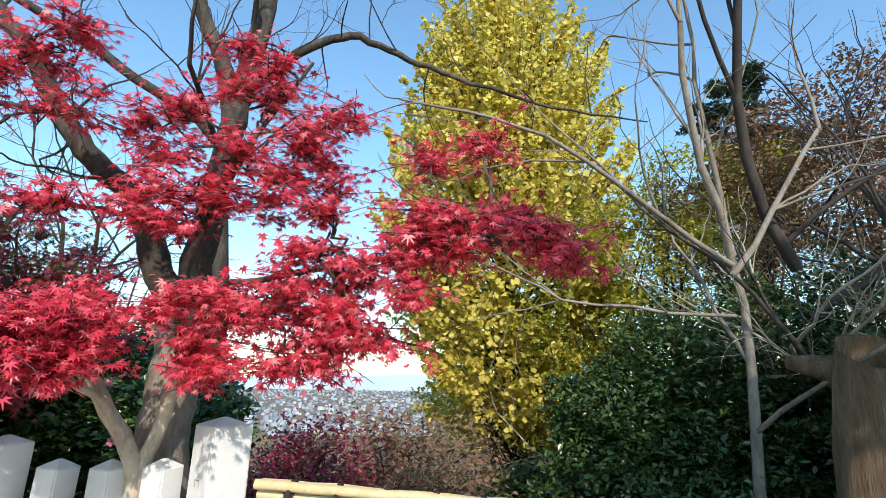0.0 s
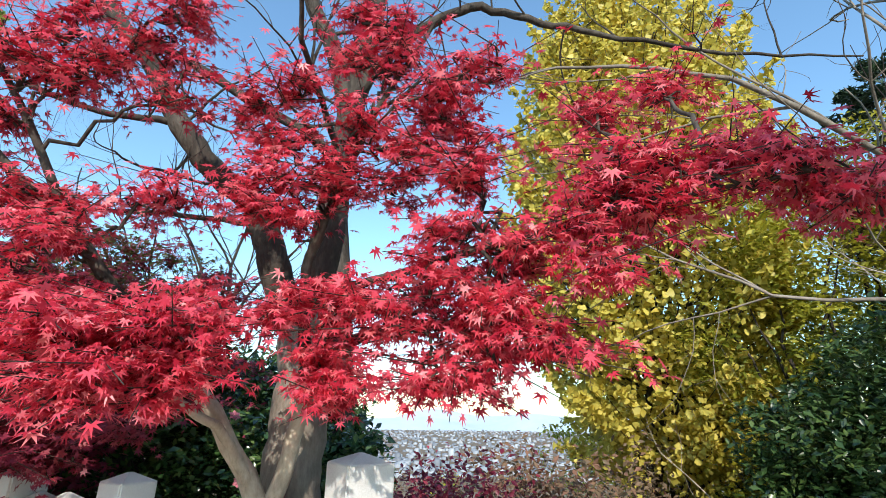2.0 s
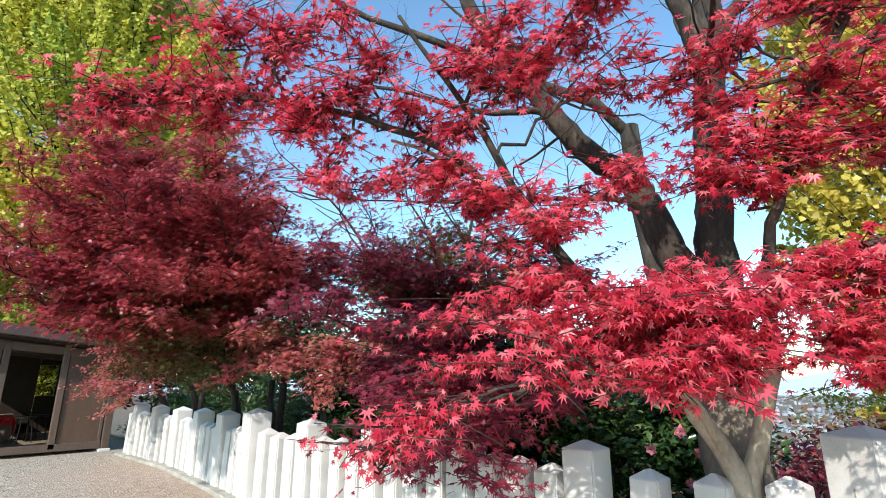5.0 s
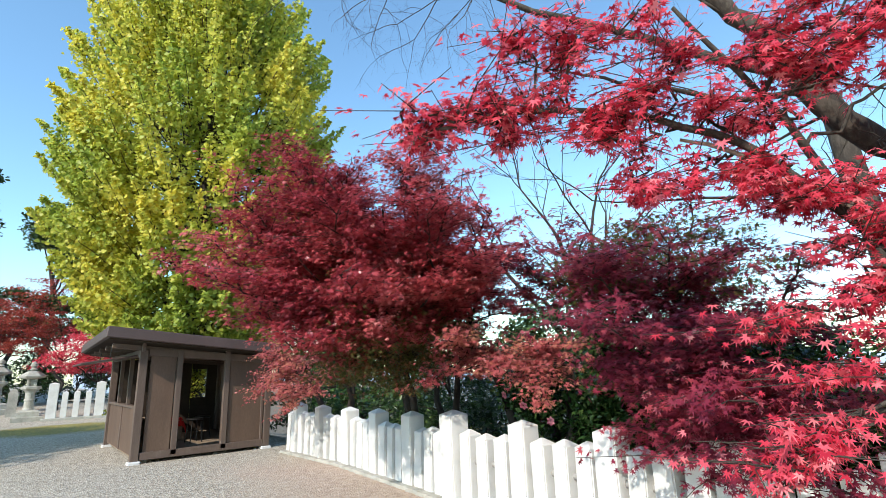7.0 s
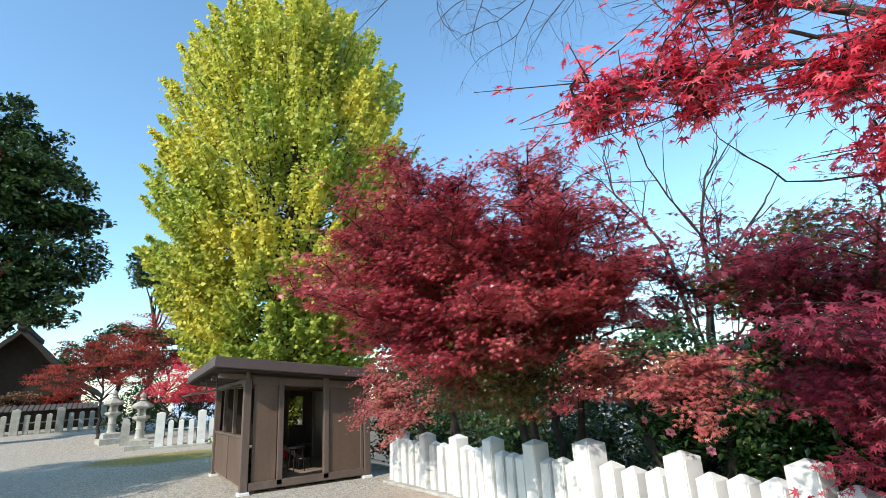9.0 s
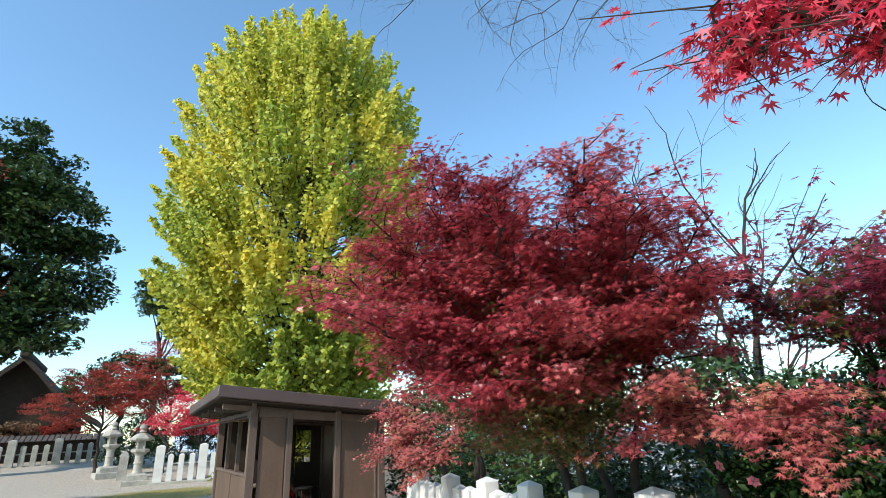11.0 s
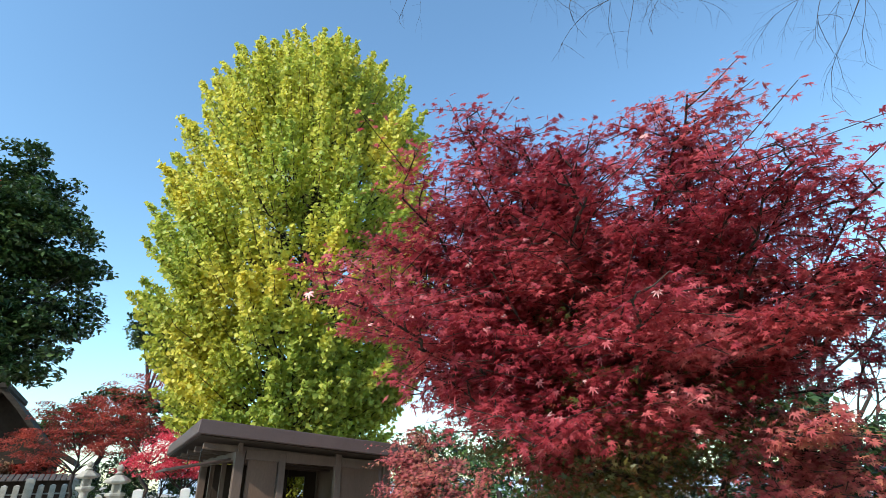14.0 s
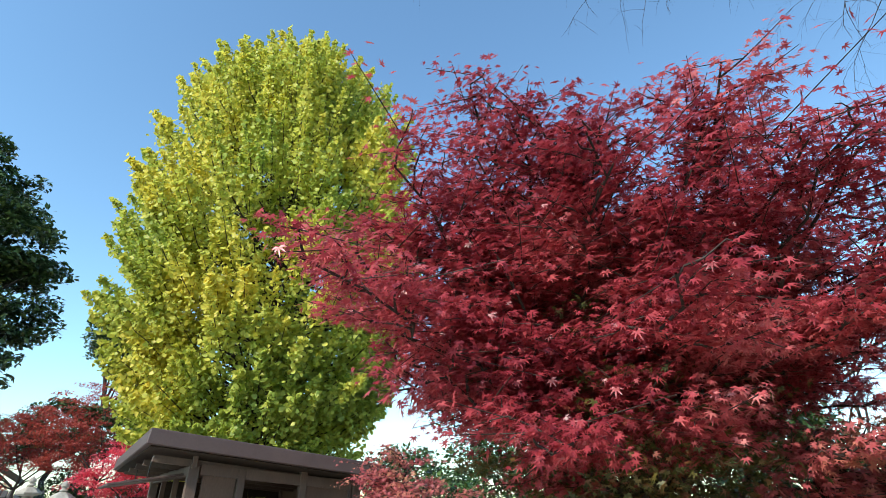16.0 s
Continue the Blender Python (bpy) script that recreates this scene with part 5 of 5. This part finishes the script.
def stool(at, turn):
    ob = thing("stool", at, "black iron stool with thin legs inside the hut", "stool", "stools in the hut")
    ob.rotation_euler.z = turn
    part("seat", lathe([(0.15, 0.44), (0.165, 0.45), (0.165, 0.47), (0.15, 0.48)], 18), M_IRON, ob)
    for k in range(4):
        a = math.pi / 4 + k * math.pi / 2
        t = Tubes()
        t.add([(0.12 * math.cos(a), 0.12 * math.sin(a), 0.45), (0.17 * math.cos(a), 0.17 * math.sin(a), 0.0)], 0.011, 0.010, 6)
        part("leg", t.mesh("leg"), M_IRON, ob)


stool((1.22, 1.0, 0.16), 0.2)
stool((1.5, 1.45, 0.16), 0.6)


def cloth():
    bm = bmesh.new()
    bmesh.ops.create_grid(bm, x_segments=14, y_segments=10, size=0.5)
    for v in bm.verts:
        x, y = v.co.x * 0.5, v.co.y * 0.42
        over = max(abs(x) - 0.16, 0) + max(abs(y) - 0.13, 0)
        v.co = Vector((x * 0.9, y * 0.9, -over * 1.9 + 0.01 * math.sin(30 * x + 20 * y)))
    bmesh.ops.solidify(bm, geom=bm.faces[:], thickness=0.006)
    ob = part("red_cloth", bm, M_CLOTH)
    ob.location = (0.98, 1.75, 0.62)
    tagged(ob, "red felt cloth draped over a low seat in the hut", "cloth")
    seat = part("low_seat", box(0.32, 0.28, 0.42, (0, 0, 0), 0.01), M_PLANK)
    seat.location = (0.98, 1.75, 0.16)
    tagged(seat, "low wooden seat under a red cloth", "seat")


cloth()


# ---- stone lanterns ----
def lantern(at, s, mat=M_OLDSTONE):
    ob = thing("stone_lantern", at, "weathered grey granite garden lantern on a stepped base", "stone lantern", "stone lanterns")
    ob.scale = (s, s, s)
    part("base", lathe([(0.50, -0.05), (0.50, 0.20), (0.47, 0.22)], square=True), mat, ob)
    part("step", lathe([(0.36, 0.22), (0.36, 0.40), (0.28, 0.46), (0.2, 0.47)], square=True), mat, ob)
    part("pillar", lathe([(0.20, 0.47), (0.165, 0.55), (0.155, 0.80), (0.18, 0.83), (0.18, 0.87), (0.155, 0.90), (0.16, 1.12), (0.20, 1.18)], 18), mat, ob)
    part("platform", lathe([(0.20, 1.18), (0.33, 1.27), (0.34, 1.35), (0.27, 1.38)], 6), mat, ob)
    for k in range(4):
        a = math.pi / 4 + k * math.pi / 2
        part("fire_box_post", box(0.08, 0.08, 0.30, (0.17 * math.cos(a), 0.17 * math.sin(a), 1.37), 0.008), mat, ob)
    part("fire_box_core", box(0.2, 0.2, 0.29, (0, 0, 1.375), 0.01), mat, ob)
    part("roof", lathe([(0.24, 1.66), (0.42, 1.72), (0.44, 1.78), (0.36, 1.84), (0.22, 1.94), (0.12, 1.98)], 6), mat, ob)
    part("finial", lathe([(0.08, 1.98), (0.14, 2.03), (0.10, 2.07), (0.07, 2.10), (0.13, 2.17), (0.12, 2.25), (0.03, 2.33), (0.01, 2.36)], 14), mat, ob)
    return ob


lamp = lantern((-1.25, 15.2, 0), 0.98)
copy_thing(lamp, pose(-2.3, 18.3, 0.23, 0, 0, 12))
stele = part("stone_marker", lathe([(0.17, -0.05), (0.16, 0.9), (0.12, 1.05), (0.03, 1.12)], square=True), M_OLDSTONE)
stele.location = (-1.75, 17.2, 0.15)
tagged(stele, "small upright stone marker between the lanterns", "stone marker")

# ---- far fences ----
fs = stone_post(0.20, 1.02, "white granite fence post in the sun by the lanterns", group="far white fence posts")
fl = stone_post(0.32, 1.36, "tall white granite gate post by the stone lantern", group="far tall fence posts")
p0, p1 = np.array([-0.55, 14.6]), np.array([2.9, 14.3])
for k in range(10):
    q = p0 + (p1 - p0) * k / 9
    m = pose(q[0], q[1], 0.1, 0, 0, -5)
    src = fl if k % 4 == 0 else fs
    if k in (0, 1):
        src.matrix_world = m
    else:
        copy_thing(src, m)
tagged(part("far_kerb", box(4.1, 0.6, 0.2, (1.2, 14.45, -0.08), 0.02, Matrix.Rotation(radians(-5), 4, "Z")), M_OLDSTONE), "stone kerb under the white fence", "kerb", kind="structure")
far_rail = Tubes()
far_rail.add([(p0[0], p0[1], 0.75), (p1[0], p1[1], 0.75)], 0.03, 0.03, 6)
tagged(part("fence_rail", far_rail.mesh("fence_rail"), M_STONE), "thin stone rail through the white fence", "fence rail")
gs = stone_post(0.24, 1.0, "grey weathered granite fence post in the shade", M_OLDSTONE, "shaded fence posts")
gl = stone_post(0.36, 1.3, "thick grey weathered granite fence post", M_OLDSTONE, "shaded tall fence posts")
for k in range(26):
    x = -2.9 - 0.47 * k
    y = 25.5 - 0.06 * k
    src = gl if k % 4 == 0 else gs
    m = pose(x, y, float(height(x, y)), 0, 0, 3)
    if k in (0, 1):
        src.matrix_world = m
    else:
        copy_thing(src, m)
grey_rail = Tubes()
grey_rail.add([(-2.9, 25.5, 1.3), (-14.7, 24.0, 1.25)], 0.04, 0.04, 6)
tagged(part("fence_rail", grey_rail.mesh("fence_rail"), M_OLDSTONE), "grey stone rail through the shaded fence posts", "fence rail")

# ---- shrine wall and hall ----
wall = thing("precinct_wall", (-9.5, 27.5, 0.7), "low dark plank wall with a tiled coping", "wall")
part("wall_body", box(15.0, 0.3, 1.3, (0, 0, 0), 0.02), M_INNER, wall)
cop = bmesh.new()
for k in range(60):
    x = -7.45 + 0.2525 * k
    b2 = box(0.22, 1.0, 0.06, (x, -0.3, 1.32), 0.02, Matrix.Rotation(radians(18), 4, "X"))
    me = bpy.data.meshes.new("c")
    b2.to_mesh(me)
    b2.free()
    cop.from_mesh(me)
part("coping_tiles", cop, M_TILE, wall)


def hall():
    ob = thing("shrine_hall", (-7.6, 33.0, 0.6), "old shrine hall with a steep dark bark gable roof", "shrine hall")
    part("body", box(6.0, 6.0, 2.6, (0, 0, 0), 0.03), M_INNER, ob)
    bm = bmesh.new()
    prof = [(4.2, 2.4), (3.0, 3.1), (1.9, 4.1), (0.8, 5.4), (0.0, 6.2)]
    pts = [(x, z) for x, z in prof] + [(-x, z) for x, z in prof[-2::-1]]
    low = [(x, z - 0.35) for x, z in pts]
    loop = pts + low[::-1]
    f = [bm.verts.new((x, -4.0, z)) for x, z in loop]
    b = [bm.verts.new((x, 4.0, z)) for x, z in loop]
    n = len(loop)
    for k in range(n):
        bm.faces.new((f[k], f[(k + 1) % n], b[(k + 1) % n], b[k]))
    for ring in (f, b[::-1]):
        m = n // 2
        for k in range(m - 1):
            bm.faces.new((ring[k], ring[n - 1 - k], ring[n - 2 - k], ring[k + 1]))
    bmesh.ops.recalc_face_normals(bm, faces=bm.faces[:])
    part("roof", bm, M_THATCH, ob)
    part("ridge", box(0.5, 8.3, 0.4, (0, 0, 6.05), 0.08), M_THATCH, ob)
    gable = bmesh.new()
    v = [gable.verts.new(p) for p in ((3.6, -3.2, 2.2), (-3.6, -3.2, 2.2), (0, -3.2, 6.0))]
    w = [gable.verts.new((p.co.x, -3.0, p.co.z)) for p in v]
    gable.faces.new(v)
    gable.faces.new(w[::-1])
    for k in range(3):
        gable.faces.new((v[k], w[k], w[(k + 1) % 3], v[(k + 1) % 3]))
    part("gable", gable, M_INNER, ob)


hall()
